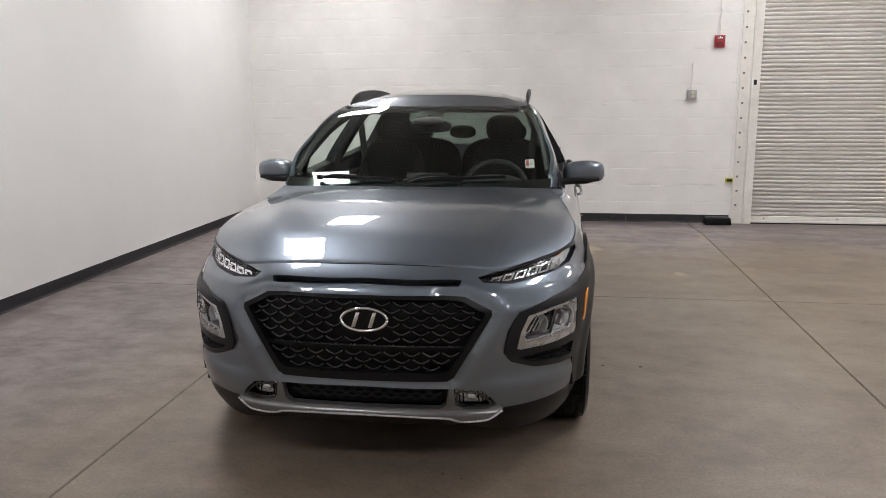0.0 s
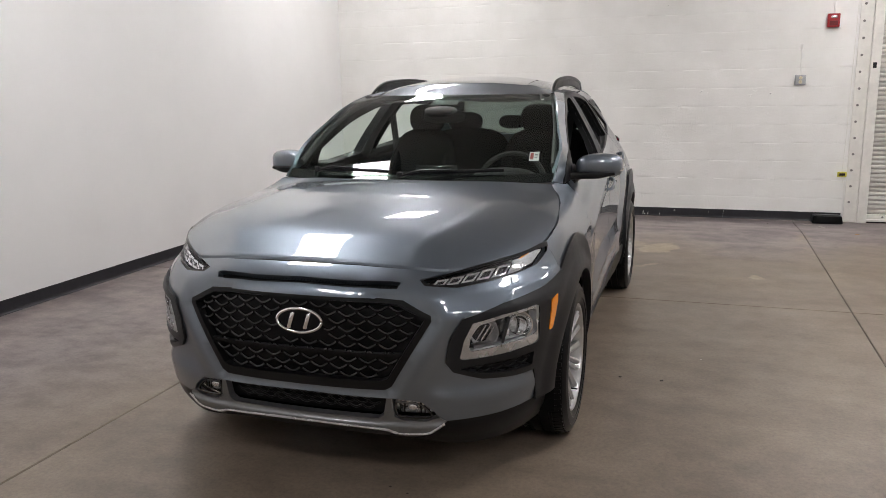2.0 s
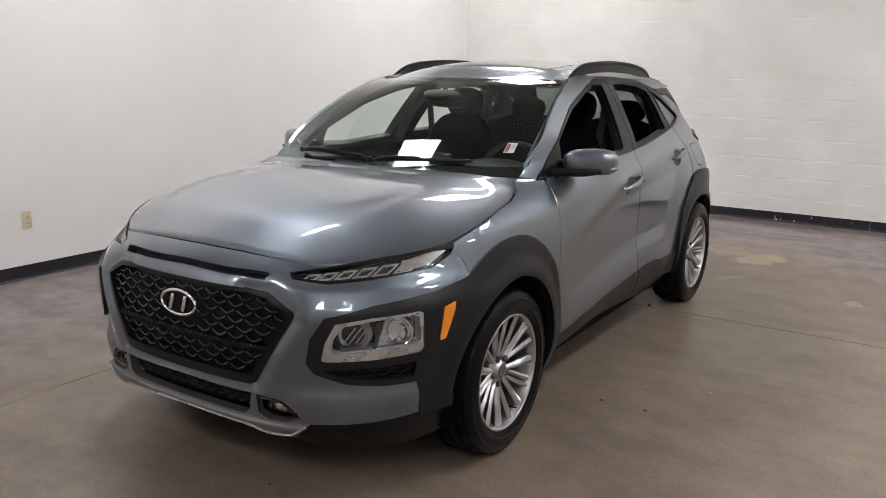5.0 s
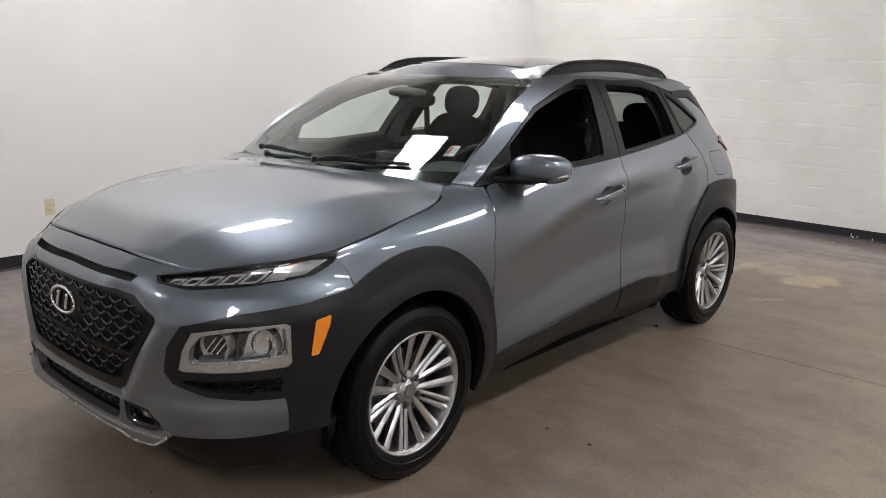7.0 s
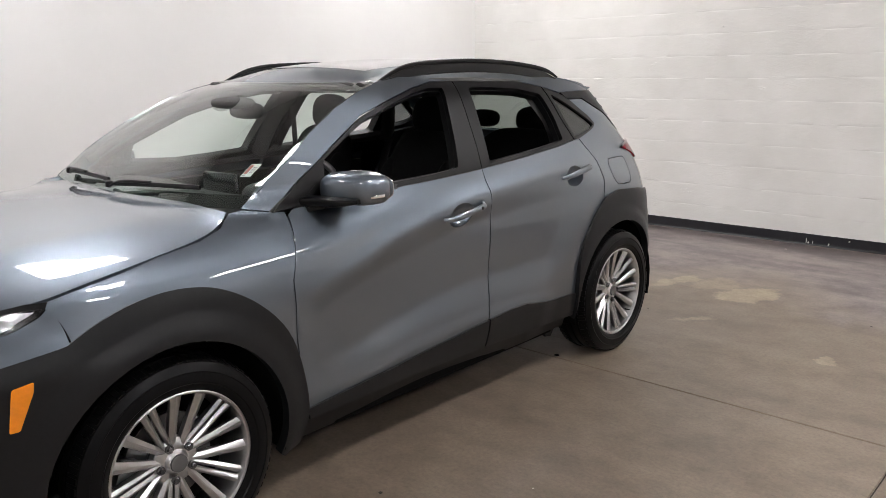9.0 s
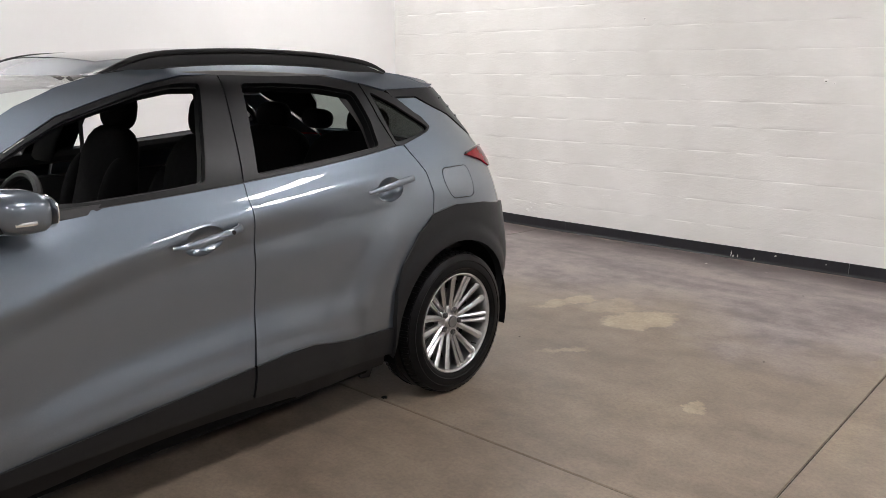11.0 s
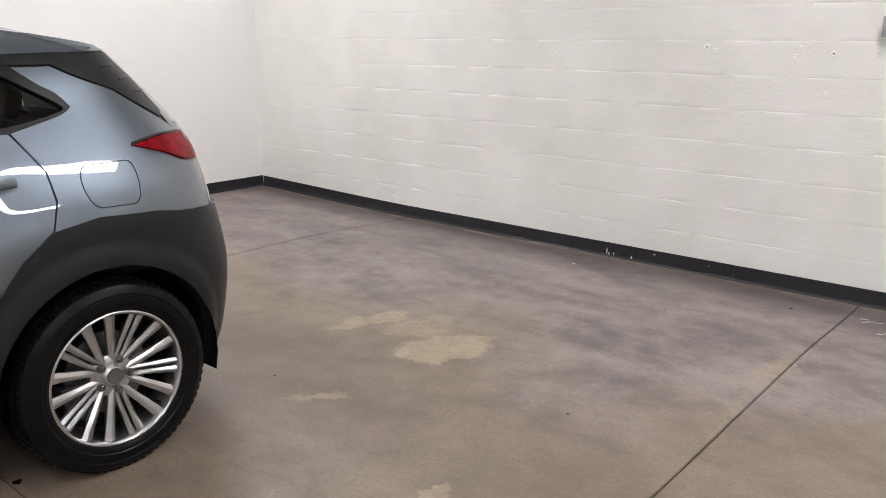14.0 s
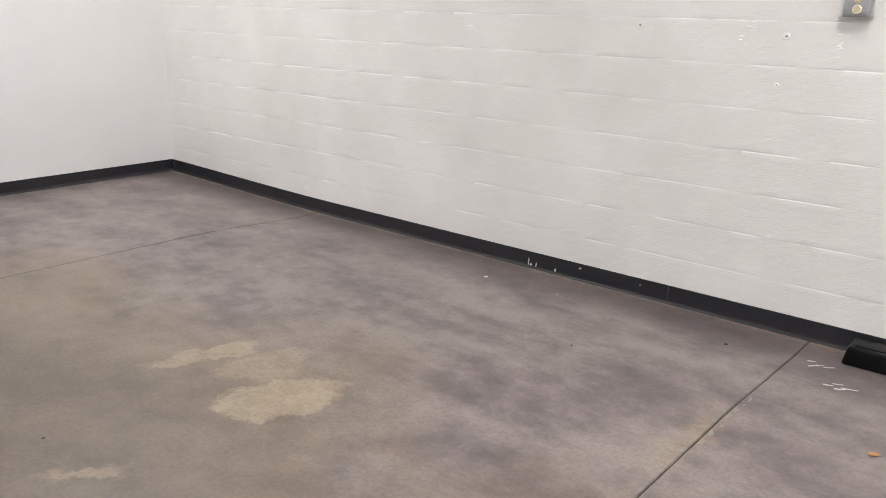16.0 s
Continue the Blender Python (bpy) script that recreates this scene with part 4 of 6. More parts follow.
part("lower_lip", skin(both(lip), step=0.035, out=-0.004, depth=0.05, shape=lambda m, z: -max(0.0, 0.315 - z) * (0.06 + 0.3 * ease((0.62 - abs(body(m, z).x)) / 0.3))), BLACK, car, "black plastic lower bumper")

# fog lamps
fog_line = line_x([(0.352, 0.402), (0.445, 0.392), (0.492, 0.352), (0.487, 0.332), (0.455, 0.326), (0.375, 0.330), (0.352, 0.345)], 4)
for side in (1, -1):
    fog = part("fog_lamp", skin(fog_line, step=0.02, out=-0.045, depth=0.01), LAMP_WHITE, car, "small chrome fog lamp")
    part("bulb", moved(blob((0, 0, 0), (0.020, 0.010, 0.018)), Matrix.Translation(body(m_front(0.415, 0.365), 0.365, -0.03))), LAMP_WHITE, fog)
    for x in (0.37, 0.385, 0.445, 0.46, 0.475):
        rib_bar([(x, 0.338), (x, 0.362), (x, 0.385)], 0.003, -0.032, GLOSS_BLACK, fog)
    rib_bar([(0.360, 0.394), (0.400, 0.391), (0.442, 0.384), (0.468, 0.364), (0.482, 0.346), (0.478, 0.336), (0.450, 0.333), (0.380, 0.336), (0.361, 0.348), (0.358, 0.372), (0.360, 0.394)], 0.0045, -0.004, GLOSS_BLACK, fog, "lens_frame", 48)
    part("lens", skin(fog_line, step=0.03, out=-0.006, depth=0.03), LENS, fog, "clear lens")
    if side < 0:
        for o in (fog, *fog.children):
            o.data.transform(Matrix.Diagonal((-1, 1, 1, 1)))
            o.data.flip_normals()
            turn_slope(o.data)

def smooth_line(points, n=30):
    return [(p.x, p.y) for p in spline([(a, b, 0) for a, b in points], n)]


# front cladding: wheel-arch flare that runs forward round the lamp
ARCH = 0.392
clad_f = (
    fs(*POD_EDGE)
    + fs(*smooth_line([(-0.293, 0.785), (-0.20, 0.832), (-0.098, 0.864), (0.02, 0.874), (0.14, 0.858), (0.25, 0.808), (0.345, 0.732), (0.41, 0.65), (0.452, 0.55), (0.478, 0.44), (0.492, 0.335)])[1:])
    + fs((0.47, 0.22), (0.40, 0.205))
    + [(m_side(y, z), z) for y, z in ring(0.0, HUB_Z, ARCH, -16, 172, 26)]
    + fs((-0.385, 0.335), (-0.512, 0.328), (-0.525, 0.455))
    + line_x([(0.735, 0.456), (0.64, 0.471), (0.553, 0.508), (0.53, 0.545), (0.545, 0.63), (0.585, 0.700)], 4)[:-1]
)
BEZEL = [("x", 0.608, 0.688), ("x", 0.70, 0.708), (-0.525, 0.716), (-0.505, 0.705), (-0.498, 0.57), (-0.51, 0.553), ("x", 0.70, 0.545), ("x", 0.575, 0.541), ("x", 0.562, 0.552), ("x", 0.578, 0.625)]
LOUVRE = line_x([(0.575, 0.518), (0.64, 0.492), (0.715, 0.478)], 4) + fs((-0.538, 0.478), (-0.532, 0.528)) + line_x([(0.70, 0.528), (0.60, 0.524)], 3)
pod_hole = fs(*[("x", 0.615, 0.682), ("x", 0.70, 0.700), (-0.53, 0.706), (-0.512, 0.698), (-0.508, 0.575), (-0.52, 0.562), ("x", 0.70, 0.554), ("x", 0.585, 0.552), ("x", 0.575, 0.558), ("x", 0.588, 0.62)])


def flare(m, z):
    d = math.hypot(m, z - HUB_Z)
    return 0.010 * ease((ARCH + 0.095 - d) / 0.075) * ease((m + 0.62) / 0.2) + 0.003 * math.exp(-(((d - ARCH) / 0.03) ** 2)) if m > -0.75 else 0.0


panel("wheel_arch_cladding", clad_f, CLAD, [pod_hole, LOUVRE], "dark grey plastic arch cladding", step=0.019, out=0.012, depth=0.035, shape=flare)


def rounded_ring(poly, k):
    cx, cy = sum(p[0] for p in poly) / len(poly), sum(p[1] for p in poly) / len(poly)
    return [(cx + (x - cx) * k, cy + (y - cy) * k) for x, y in poly]


def lamp_pod(side):
    pod = part("headlamp", skin(fs(*BEZEL), step=0.03, out=-0.048, depth=0.01), LAMP_DARK, car, "headlamp with projector and reflector in a silver bezel")
    inner = rounded(fs(*[("x", 0.636, 0.672), ("x", 0.71, 0.689), (-0.545, 0.696), (-0.526, 0.688), (-0.520, 0.606), (-0.534, 0.596), ("x", 0.70, 0.586), ("x", 0.612, 0.578), ("x", 0.604, 0.588), ("x", 0.610, 0.63)]), 0.01)
    part("bezel", skin(rounded(fs(*BEZEL), 0.015), [inner], step=0.018, out=0.008, depth=0.005), BEZEL_SILVER, pod, "satin silver bezel")
    part("inner_rim", skin(rounded_ring(inner, 1.015), [inner], step=0.02, out=0.004, depth=0.035), LAMP_GREY, pod)
    part("projector_plate", skin(rounded(fs(("x", 0.735, 0.690), (-0.545, 0.694), (-0.526, 0.686), (-0.522, 0.606), (-0.534, 0.597), ("x", 0.725, 0.592), ("x", 0.712, 0.64)), 0.012), step=0.02, out=-0.034, depth=0.01), LAMP_WHITE, pod, "bright projector surround")
    # projector towards the outside, reflector bowl towards the middle
    c = body(m_side(-0.59, 0.636), 0.636, -0.02)
    bowl = lathe([(-0.03, 0.0), (-0.03, 0.030), (-0.02, 0.042), (0.0, 0.048), (0.006, 0.050), (0.006, 0.055), (0.0, 0.056), (-0.03, 0.056)], 36, "Y")
    part("projector_ring", moved(bowl, Matrix.Translation(c) @ pose(0, 0, 0, 0, 0, 180 + 28)), CHROME, pod)
    part("projector_lens", moved(blob((0, 0, 0), (0.036, 0.022, 0.036)), Matrix.Translation(c) @ pose(0, 0, 0, 0, 0, 28)), glass_lens, pod, "glass projector lens")
    c2 = body(m_front(0.665, 0.63), 0.63, -0.035)
    bowl2 = lathe([(-0.035, 0.0), (-0.035, 0.010), (-0.028, 0.026), (-0.012, 0.040), (0.008, 0.048), (0.010, 0.052), (-0.03, 0.054)], 32, "Y")
    part("reflector", moved(bowl2, Matrix.Translation(c2) @ pose(0, 0, 0, 0, 0, 180 + 22)), LAMP_GREY, pod)
    for k in range(3):
        x = 0.650 + 0.016 * k
        rib_bar([(x - 0.014, 0.604), (x, 0.628), (x + 0.018, 0.660)], 0.0028, -0.026, LAMP_WHITE, pod, "flute")
    part("divider", moved(box(-0.006, -0.028, -0.052, 0.006, 0.03, 0.052, 0.004), Matrix.Translation(body(m_front(0.725, 0.63), 0.63, -0.03)) @ pose(0, 0, 0, 0, 14, 24)), LAMP_DARK, pod)
    part("lower_trim", skin(fs(("x", 0.625, 0.592), (-0.53, 0.60), (-0.527, 0.590), ("x", 0.625, 0.58)), step=0.03, out=-0.012, depth=0.03), SATIN, pod)
    part("lens", skin(inner, step=0.03, out=0.003, depth=0.02), LENS, pod, "clear lens")
    lou = part("side_vent", skin(LOUVRE, step=0.03, out=-0.02, depth=0.01), BLACK, pod, "black dummy vent with curved ribs")
    for j, z in enumerate((0.515, 0.498, 0.484)):
        for k in range(6):
            x = 0.60 + 0.036 * k + 0.018 * (j % 2)
            if x < 0.785 and (z - 0.47) > 0.28 * max(0, 0.66 - x):
                rib_bar([(x - 0.015, z), (x, z - 0.008), (x + 0.015, z)], 0.0035, -0.008, BLACK, lou)
    return pod


glass_lens = glass("projector_glass", (0.95, 0.96, 0.97))


def flip_side(root):
    for o in (root, *root.children_recursive):
        o.data = o.data.copy()
        o.data.transform(Matrix.Diagonal((-1, 1, 1, 1)))
        o.data.flip_normals()
        turn_slope(o.data)


lamp_pod(1)
flip_side(lamp_pod(-1))


# slim day lamps under the hood edge
def day_lamp(side):
    line = line_x([(0.428, 0.823), (0.50, 0.838), (0.585, 0.858)], 3) + fs(("x", 0.665, 0.876), (-0.45, 0.888), (-0.36, 0.902), (-0.310, 0.902), (-0.320, 0.886), (-0.337, 0.870), (-0.41, 0.835), (-0.50, 0.824)) + line_x([(0.66, 0.810), (0.555, 0.798), (0.45, 0.808)], 3)
    lamp = part("day_lamp", skin(line, step=0.02, out=-0.022, depth=0.01), LAMP_DARK, car, "slim daytime lamp with five clear segments")
    # clear boxes with bright rims, then a slim light bar along the upper edge
    for k in range(6):
        a, b = 0.470 + 0.046 * k, 0.470 + 0.046 * k + 0.038
        za, zb = 0.806 + (a - 0.470) * 0.075, 0.806 + (b - 0.470) * 0.075
        tall = 0.021 + 0.0026 * k
        ring_out = line_x([(a, za), (b, zb), (b + 0.014, zb + tall), (a + 0.014, za + tall)], 3)
        ring_in = line_x([(a + 0.009, za + 0.006), (b - 0.004, zb + 0.006), (b + 0.005, zb + tall - 0.006), (a + 0.018, za + tall - 0.006)], 3)
        seg = part("segment", skin(ring_out, [ring_in], step=0.012, out=-0.006, depth=0.016), LAMP_WHITE, lamp, "clear lamp segment")
        part("reflector", skin(ring_in, step=0.012, out=-0.016, depth=0.004), LAMP_DARK, seg)
    part("upper_trim", skin(line_x([(0.455, 0.823), (0.56, 0.846), (0.665, 0.868), (0.672, 0.863), (0.565, 0.840), (0.462, 0.817)], 4), step=0.012, out=-0.008, depth=0.012), BLACK, lamp, "black upper trim")
    part("segment", skin(fs((-0.52, 0.832), (-0.42, 0.842), (-0.345, 0.882), (-0.40, 0.884), (-0.50, 0.862)), step=0.015, out=-0.012, depth=0.012), LAMP_WHITE, lamp, "clear lamp segment")
    part("turn_segment", skin(fs((-0.47, 0.866), (-0.43, 0.876), (-0.42, 0.881), (-0.46, 0.872)), step=0.012, out=-0.006, depth=0.008), AMBER, lamp, "amber turn segment")
    part("lens", skin(line, step=0.025, out=0.002, depth=0.02), LENS, lamp, "clear lens")
    cm, cz = sum(p[0] for p in line) / len(line), sum(p[1] for p in line) / len(line)
    part("surround", skin(line, [[(cm + (a - cm) * 0.955, cz - 0.002 + (b - cz) * 0.78) for a, b in line]], step=0.02, out=0.003, depth=0.01), BLACK, lamp, "thin black surround")
    return lamp


day_lamp(1)
flip_side(day_lamp(-1))
panel("side_marker", rounded(fs((-0.437, 0.705), (-0.385, 0.715), (-0.39, 0.69), (-0.428, 0.592), (-0.452, 0.590)), 0.006), AMBER, label="amber side marker lamp", step=0.015, out=0.017, depth=0.014)

# hood
edge_l = [body(*q) for q in fs(*HOOD_SIDE)]
EDGE = spline(edge_l, 40)
MID = spline([(0, -nose_depth(0.879), 0.879), (0, -0.69, 0.903), (0, -0.64, 0.927), (0, -0.58, 0.955), (0, -0.50, 0.977), (0, -0.31, 1.012), (0, 0.0, 1.045), (0, 0.33, 1.058)], 40)
FRONT = [body(*q) for q in line_x(HOOD_FRONT, 5)]


def hood_point(u, v):
    i = min(int(v * 40), 39)
    t = v * 40 - i
    e, c = EDGE[i].lerp(EDGE[i + 1], t), MID[i].lerp(MID[i + 1], t)
    a = abs(u)
    y = c.y + (e.y - c.y) * a**2.0
    z = c.z + (e.z - c.z) * a**3.3
    # a raised centre between two creases that spread towards the windscreen
    crease = 0.60 + 0.12 * v
    z += 0.007 * math.sin(math.pi * min(1, 0.12 + v)) * (ease((a - crease + 0.10) / 0.10) * ease((crease + 0.22 - a) / 0.22))
    if v < 0.10:
        j = a * (len(FRONT) - 1)
        f = FRONT[min(int(j), len(FRONT) - 2)].lerp(FRONT[min(int(j) + 1, len(FRONT) - 1)], j - int(min(j, len(FRONT) - 2)))
        k = ease(1 - v / 0.10)
        return Vector((math.copysign(e.x * a + (f.x - e.x * a) * k, u), y + (f.y - y) * k, z + (f.z - z) * k))
    return Vector((e.x * u, y, z))


NU, NV = 56, 44
bm = bmesh.new()
G = [[bm.verts.new(hood_point(-1 + 2 * i / NU, j / NV)) for i in range(NU + 1)] for j in range(NV + 1)]
for a, b in zip(G, G[1:]):
    for i in range(NU):
        bm.faces.new((a[i], a[i + 1], b[i + 1], b[i]))
rim_v = [v for v in bm.verts if v.is_boundary]
ext = bmesh.ops.extrude_edge_only(bm, edges=[e for e in bm.edges if e.is_boundary])
for v in ext["geom"]:
    if isinstance(v, bmesh.types.BMVert):
        v.co.z -= 0.015
        v.co.x *= 0.995
for v in rim_v:
    v.co.z -= 0.002
hood = part("hood", bm, PAINT, car, "smooth grey metallic hood", sharp=50)

# fender
fender = (
    fs((-0.328, 0.900), (-0.2, 0.928), (-0.053, 0.953), (0.165, 0.985), (0.262, 1.010), (0.322, 1.045), (0.37, 1.050), (0.47, 1.032), (0.513, 1.030), (0.500, 0.97), (0.449, 0.82), (0.447, 0.62), (0.464, 0.50), (0.482, 0.38), (0.485, 0.33), (0.43, 0.33), (0.40, 0.55), (0.30, 0.69), (0.12, 0.79), (-0.06, 0.80), (-0.2, 0.75), (-0.278, 0.79))
)
panel("fender", fender, PAINT, label="grey metallic front fender", step=0.03, depth=0.02)


# doors with handles, lower cladding and window frames
LOW = [(0.492, 0.345), (0.75, 0.368), (1.0, 0.39), (1.25, 0.41), (1.487, 0.43)]
LOW_R = [(1.497, 0.43), (1.65, 0.442), (1.76, 0.442), (1.86, 0.425), (1.98, 0.408), (2.20, 0.40)]
front_door = fs((0.503, 0.97), (0.453, 0.82), (0.451, 0.62), (0.468, 0.50), (0.487, 0.38)) + fs(*LOW) + fs((1.515, 0.60), (1.531, 0.80), (1.536, 1.084), (1.3, 1.073), (1.06, 1.064), (0.8, 1.050), (0.55, 1.036), (0.52, 1.02))
rear_door = fs(*LOW_R) + fs((2.206, 0.55), (2.25, 0.66), (2.36, 0.78), (2.45, 0.86), (2.481, 0.95), (2.478, 1.04), (2.412, 1.158), (2.2, 1.133), (1.9, 1.108), (1.541, 1.085), (1.536, 0.80), (1.52, 0.60))


def door(name, outline, label, handle, frame, glass_hole, cladding):
    (y0, z0), (y1, z1) = handle
    cy, cz = (y0 + y1) / 2 - 0.008, (z0 + z1) / 2 - 0.014
    CW, CH = 0.078, 0.049
    cup = [(cy + CW * math.cos(a), cz + CH * math.sin(a) + 0.1 * CW * math.cos(a)) for a in [math.pi * k / 14 for k in range(28)]]
    d = part(name, skin(outline, [cup], step=0.017, depth=0.018, roll=0.002), PAINT, car, label, sharp=50)

    def hollow(m, z):
        r = ((m - cy) / CW) ** 2 + ((z - cz - 0.1 * (m - cy)) / CH) ** 2
        return -0.002 - 0.036 * (1 - min(1.0, r)) ** 0.6

    part("handle_recess", skin(cup, step=0.009, depth=0.003, shape=hollow, roll=0.0), PAINT, d)
    part("window_frame", frame, BLACK, d, "black window surround")
    part("lower_cladding", skin(cladding, step=0.04, out=0.008, depth=0.025), CLAD, d, "dark grey lower door cladding")
    # handle: a bowed bar over the recess
    (y0, z0), (y1, z1) = handle
    pts = [body(y0 + (y1 - y0) * t, z0 + (z1 - z0) * t, o) for t, o in ((0, 0.004), (0.08, 0.022), (0.3, 0.032), (0.7, 0.032), (0.92, 0.022), (1.0, 0.004))]
    grip = part("handle", sweep(pts, 0.014, 0.008, n=26, sides=12, up=(1, 0, 0.25), power=2.8, taper=lambda t: 0.55 + 0.45 * ease(t / 0.35)), PAINT, d, "body-coloured door handle")
    if name == "front_door":
        lock = body(y0 + (y1 - y0) * 0.80, z0 + (z1 - z0) * 0.80, 0.036)
        part("lock", moved(lathe([(0.0, 0.0075), (0.004, 0.0075), (0.005, 0.005), (0.003, 0.0)], 16, "X"), Matrix.Translation(lock)), BLACK, grip, "small black key lock")
    return d


WF_OUT = fs((0.475, 1.034), (0.80, 1.054), (1.06, 1.066), (1.3, 1.075), (1.536, 1.086), (1.57, 1.27), (1.606, 1.456), (1.45, 1.452), (1.305, 1.427), (1.13, 1.382), (0.97, 1.333), (0.764, 1.223), (0.604, 1.131), (0.53, 1.076))
WF_HOLE = rounded(fs((0.700, 1.100), (0.995, 1.082), (1.195, 1.090), (1.388, 1.104), (1.452, 1.28), (1.508, 1.428), (1.40, 1.428), (1.28, 1.407), (1.13, 1.365), (0.98, 1.320), (0.85, 1.258), (0.715, 1.185)), 0.012)
WR_OUT = fs((1.541, 1.088), (1.9, 1.110), (2.2, 1.135), (2.365, 1.156), (2.325, 1.28), (2.30, 1.418), (2.1, 1.454), (1.85, 1.461), (1.611, 1.456), (1.575, 1.27))
WR_HOLE = rounded(fs((1.607, 1.106), (1.9, 1.126), (2.268, 1.160), (2.278, 1.26), (2.252, 1.385), (2.08, 1.414), (1.85, 1.426), (1.685, 1.426), (1.648, 1.27)), 0.02)


def frame_skin(outline, hole):
    return merge(skin(outline, [hole], step=0.025, out=0.0, depth=0.05), skin(dense(hole, 0.05), [rounded_in(hole, 0.005)], step=0.02, out=-0.02, depth=0.03))


def rounded_in(poly, d):
    """The outline drawn in by d."""
    cx, cy = sum(p[0] for p in poly) / len(poly), sum(p[1] for p in poly) / len(poly)
    w, h = max(abs(p[0] - cx) for p in poly), max(abs(p[1] - cy) for p in poly)
    return [(cx + (x - cx) * (1 - d / w), cy + (y - cy) * (1 - d / h)) for x, y in poly]


CLAD_D = fs(*[(y, z + 0.004) for y, z in LOW]) + fs((1.487, 0.305), (1.0, 0.308), (0.50, 0.305))
CLAD_R = fs(*[(y, z + 0.004) for y, z in LOW_R]) + fs((2.205, 0.285), (1.9, 0.296), (1.497, 0.305))
d1 = door("front_door", front_door, "grey metallic front door with open window", ((1.210, 0.915), (1.472, 0.947)), frame_skin(WF_OUT, WF_HOLE), None, CLAD_D)
d2 = door("rear_door", rear_door, "grey metallic rear door with open window", ((2.105, 0.988), (2.378, 1.018)), frame_skin(WR_OUT, WR_HOLE), None, CLAD_R)


def mirrored(root):
    made = {}
    for o in (root, *root.children_recursive):
        c = o.copy()
        c.data = o.data.copy()
        c.data.transform(Matrix.Diagonal((-1, 1, 1, 1)))
        c.data.flip_normals()
        turn_slope(c.data)
        scene.collection.objects.link(c)
        c.parent = made.get(o.parent, o.parent)
        made[o] = c
    return made[root]


mirrored(d1)
mirrored(d2)
panel("sill", fs((0.44, 0.325), (1.0, 0.33), (2.0, 0.32), (2.23, 0.30), (2.21, 0.20), (1.5, 0.185), (0.46, 0.185)), BLACK, label="black plastic sill", step=0.05, out=-0.035, depth=0.06)

# quarter panel, quarter window, tail
quarter = fs((2.455, 0.86), (2.60, 0.875), (2.80, 0.865), (2.93, 0.852), (3.02, 0.843), (3.10, 0.832), (3.115, 0.92), (3.118, 1.0), (3.09, 1.07), (3.02, 1.13), (2.98, 1.158), (2.81, 1.266), (2.617, 1.351), (2.475, 1.350), (2.565, 1.290), (2.620, 1.246), (2.634, 1.224), (2.617, 1.210), (2.55, 1.190), (2.418, 1.160), (2.484, 1.04), (2.487, 0.95))
FILLER = rounded(fs((2.585, 1.045), (2.77, 1.047), (2.775, 0.985), (2.757, 0.905), (2.595, 0.91), (2.572, 0.98)), 0.035)
panel("quarter_panel", quarter, PAINT, [FILLER], "grey metallic rear quarter panel", step=0.022, depth=0.02)
panel("fuel_flap", rounded_in(FILLER, 0.0035), PAINT, label="grey metallic fuel flap", step=0.03, depth=0.02)
QG = fs((2.332, 1.390), (2.46, 1.325), (2.615, 1.216), (2.53, 1.190), (2.43, 1.172), (2.372, 1.166))
QOUT = fs((2.305, 1.418), (2.47, 1.366), (2.56, 1.29), (2.614, 1.245), (2.629, 1.224), (2.613, 1.209), (2.55, 1.187), (2.418, 1.156), (2.368, 1.155), (2.33, 1.28))
panel("quarter_window_frame", QOUT, BLACK, [rounded_in(rounded(QG, 0.02), 0.006)], "black window surround", step=0.03, out=0.003, depth=0.03)
panel("quarter_window", rounded(QG, 0.015), DARK_GLASS, label="dark tinted quarter window", step=0.05, out=-0.006, depth=0.004)
# black trim that joins the roof spoiler, with its three ribs
TRIM_LINE = fs((2.445, 1.386), (2.468, 1.355), (2.617, 1.356), (2.81, 1.271), (2.985, 1.163), (3.01, 1.18), (2.945, 1.30), (2.868, 1.390), (2.72, 1.392), (2.60, 1.390))
fin = part("spoiler_trim", skin(TRIM_LINE, step=0.025, out=0.004, depth=0.02), CLAD, car, "dark grey spoiler trim")
for a, b in (((2.80, 1.342), (2.88, 1.348)), ((2.86, 1.298), (2.935, 1.302)), ((2.915, 1.252), (2.97, 1.256))):
    part("rib", sweep([body(m_side(*a), a[1], 0.003), body(m_side((a[0] + b[0]) / 2, a[1]), a[1] + 0.001, 0.005), body(m_side(*b), b[1], 0.002)], 0.005, n=6, sides=6), CLAD, fin)
mirrored(fin)
TAILLIGHT = fs((2.785, 1.088), (2.93, 1.108), (3.06, 1.105), (3.09, 1.06), (3.085, 1.0), (3.0, 1.015), (2.90, 1.055))
tl = part("tail_lamp", skin(rounded(TAILLIGHT, 0.012), step=0.02, out=0.010, depth=0.03), RED_LENS, car, "red wraparound tail lamp")
part("upper_trim", sweep([body(m_side(y, z), z, 0.010) for y, z in ((2.79, 1.088), (2.86, 1.100), (2.93, 1.107), (3.03, 1.104))], 0.006, n=10, sides=6), GLOSS_BLACK, tl)
mirrored(tl)
T2 = 2 * (AXLE + TAIL)


def both_tail(outline):
    """An outline of the left half of the tail, closed across its middle."""
    return outline + [(T2 - m, z) for m, z in outline[::-1] if m < AXLE + TAIL - 1e-4]


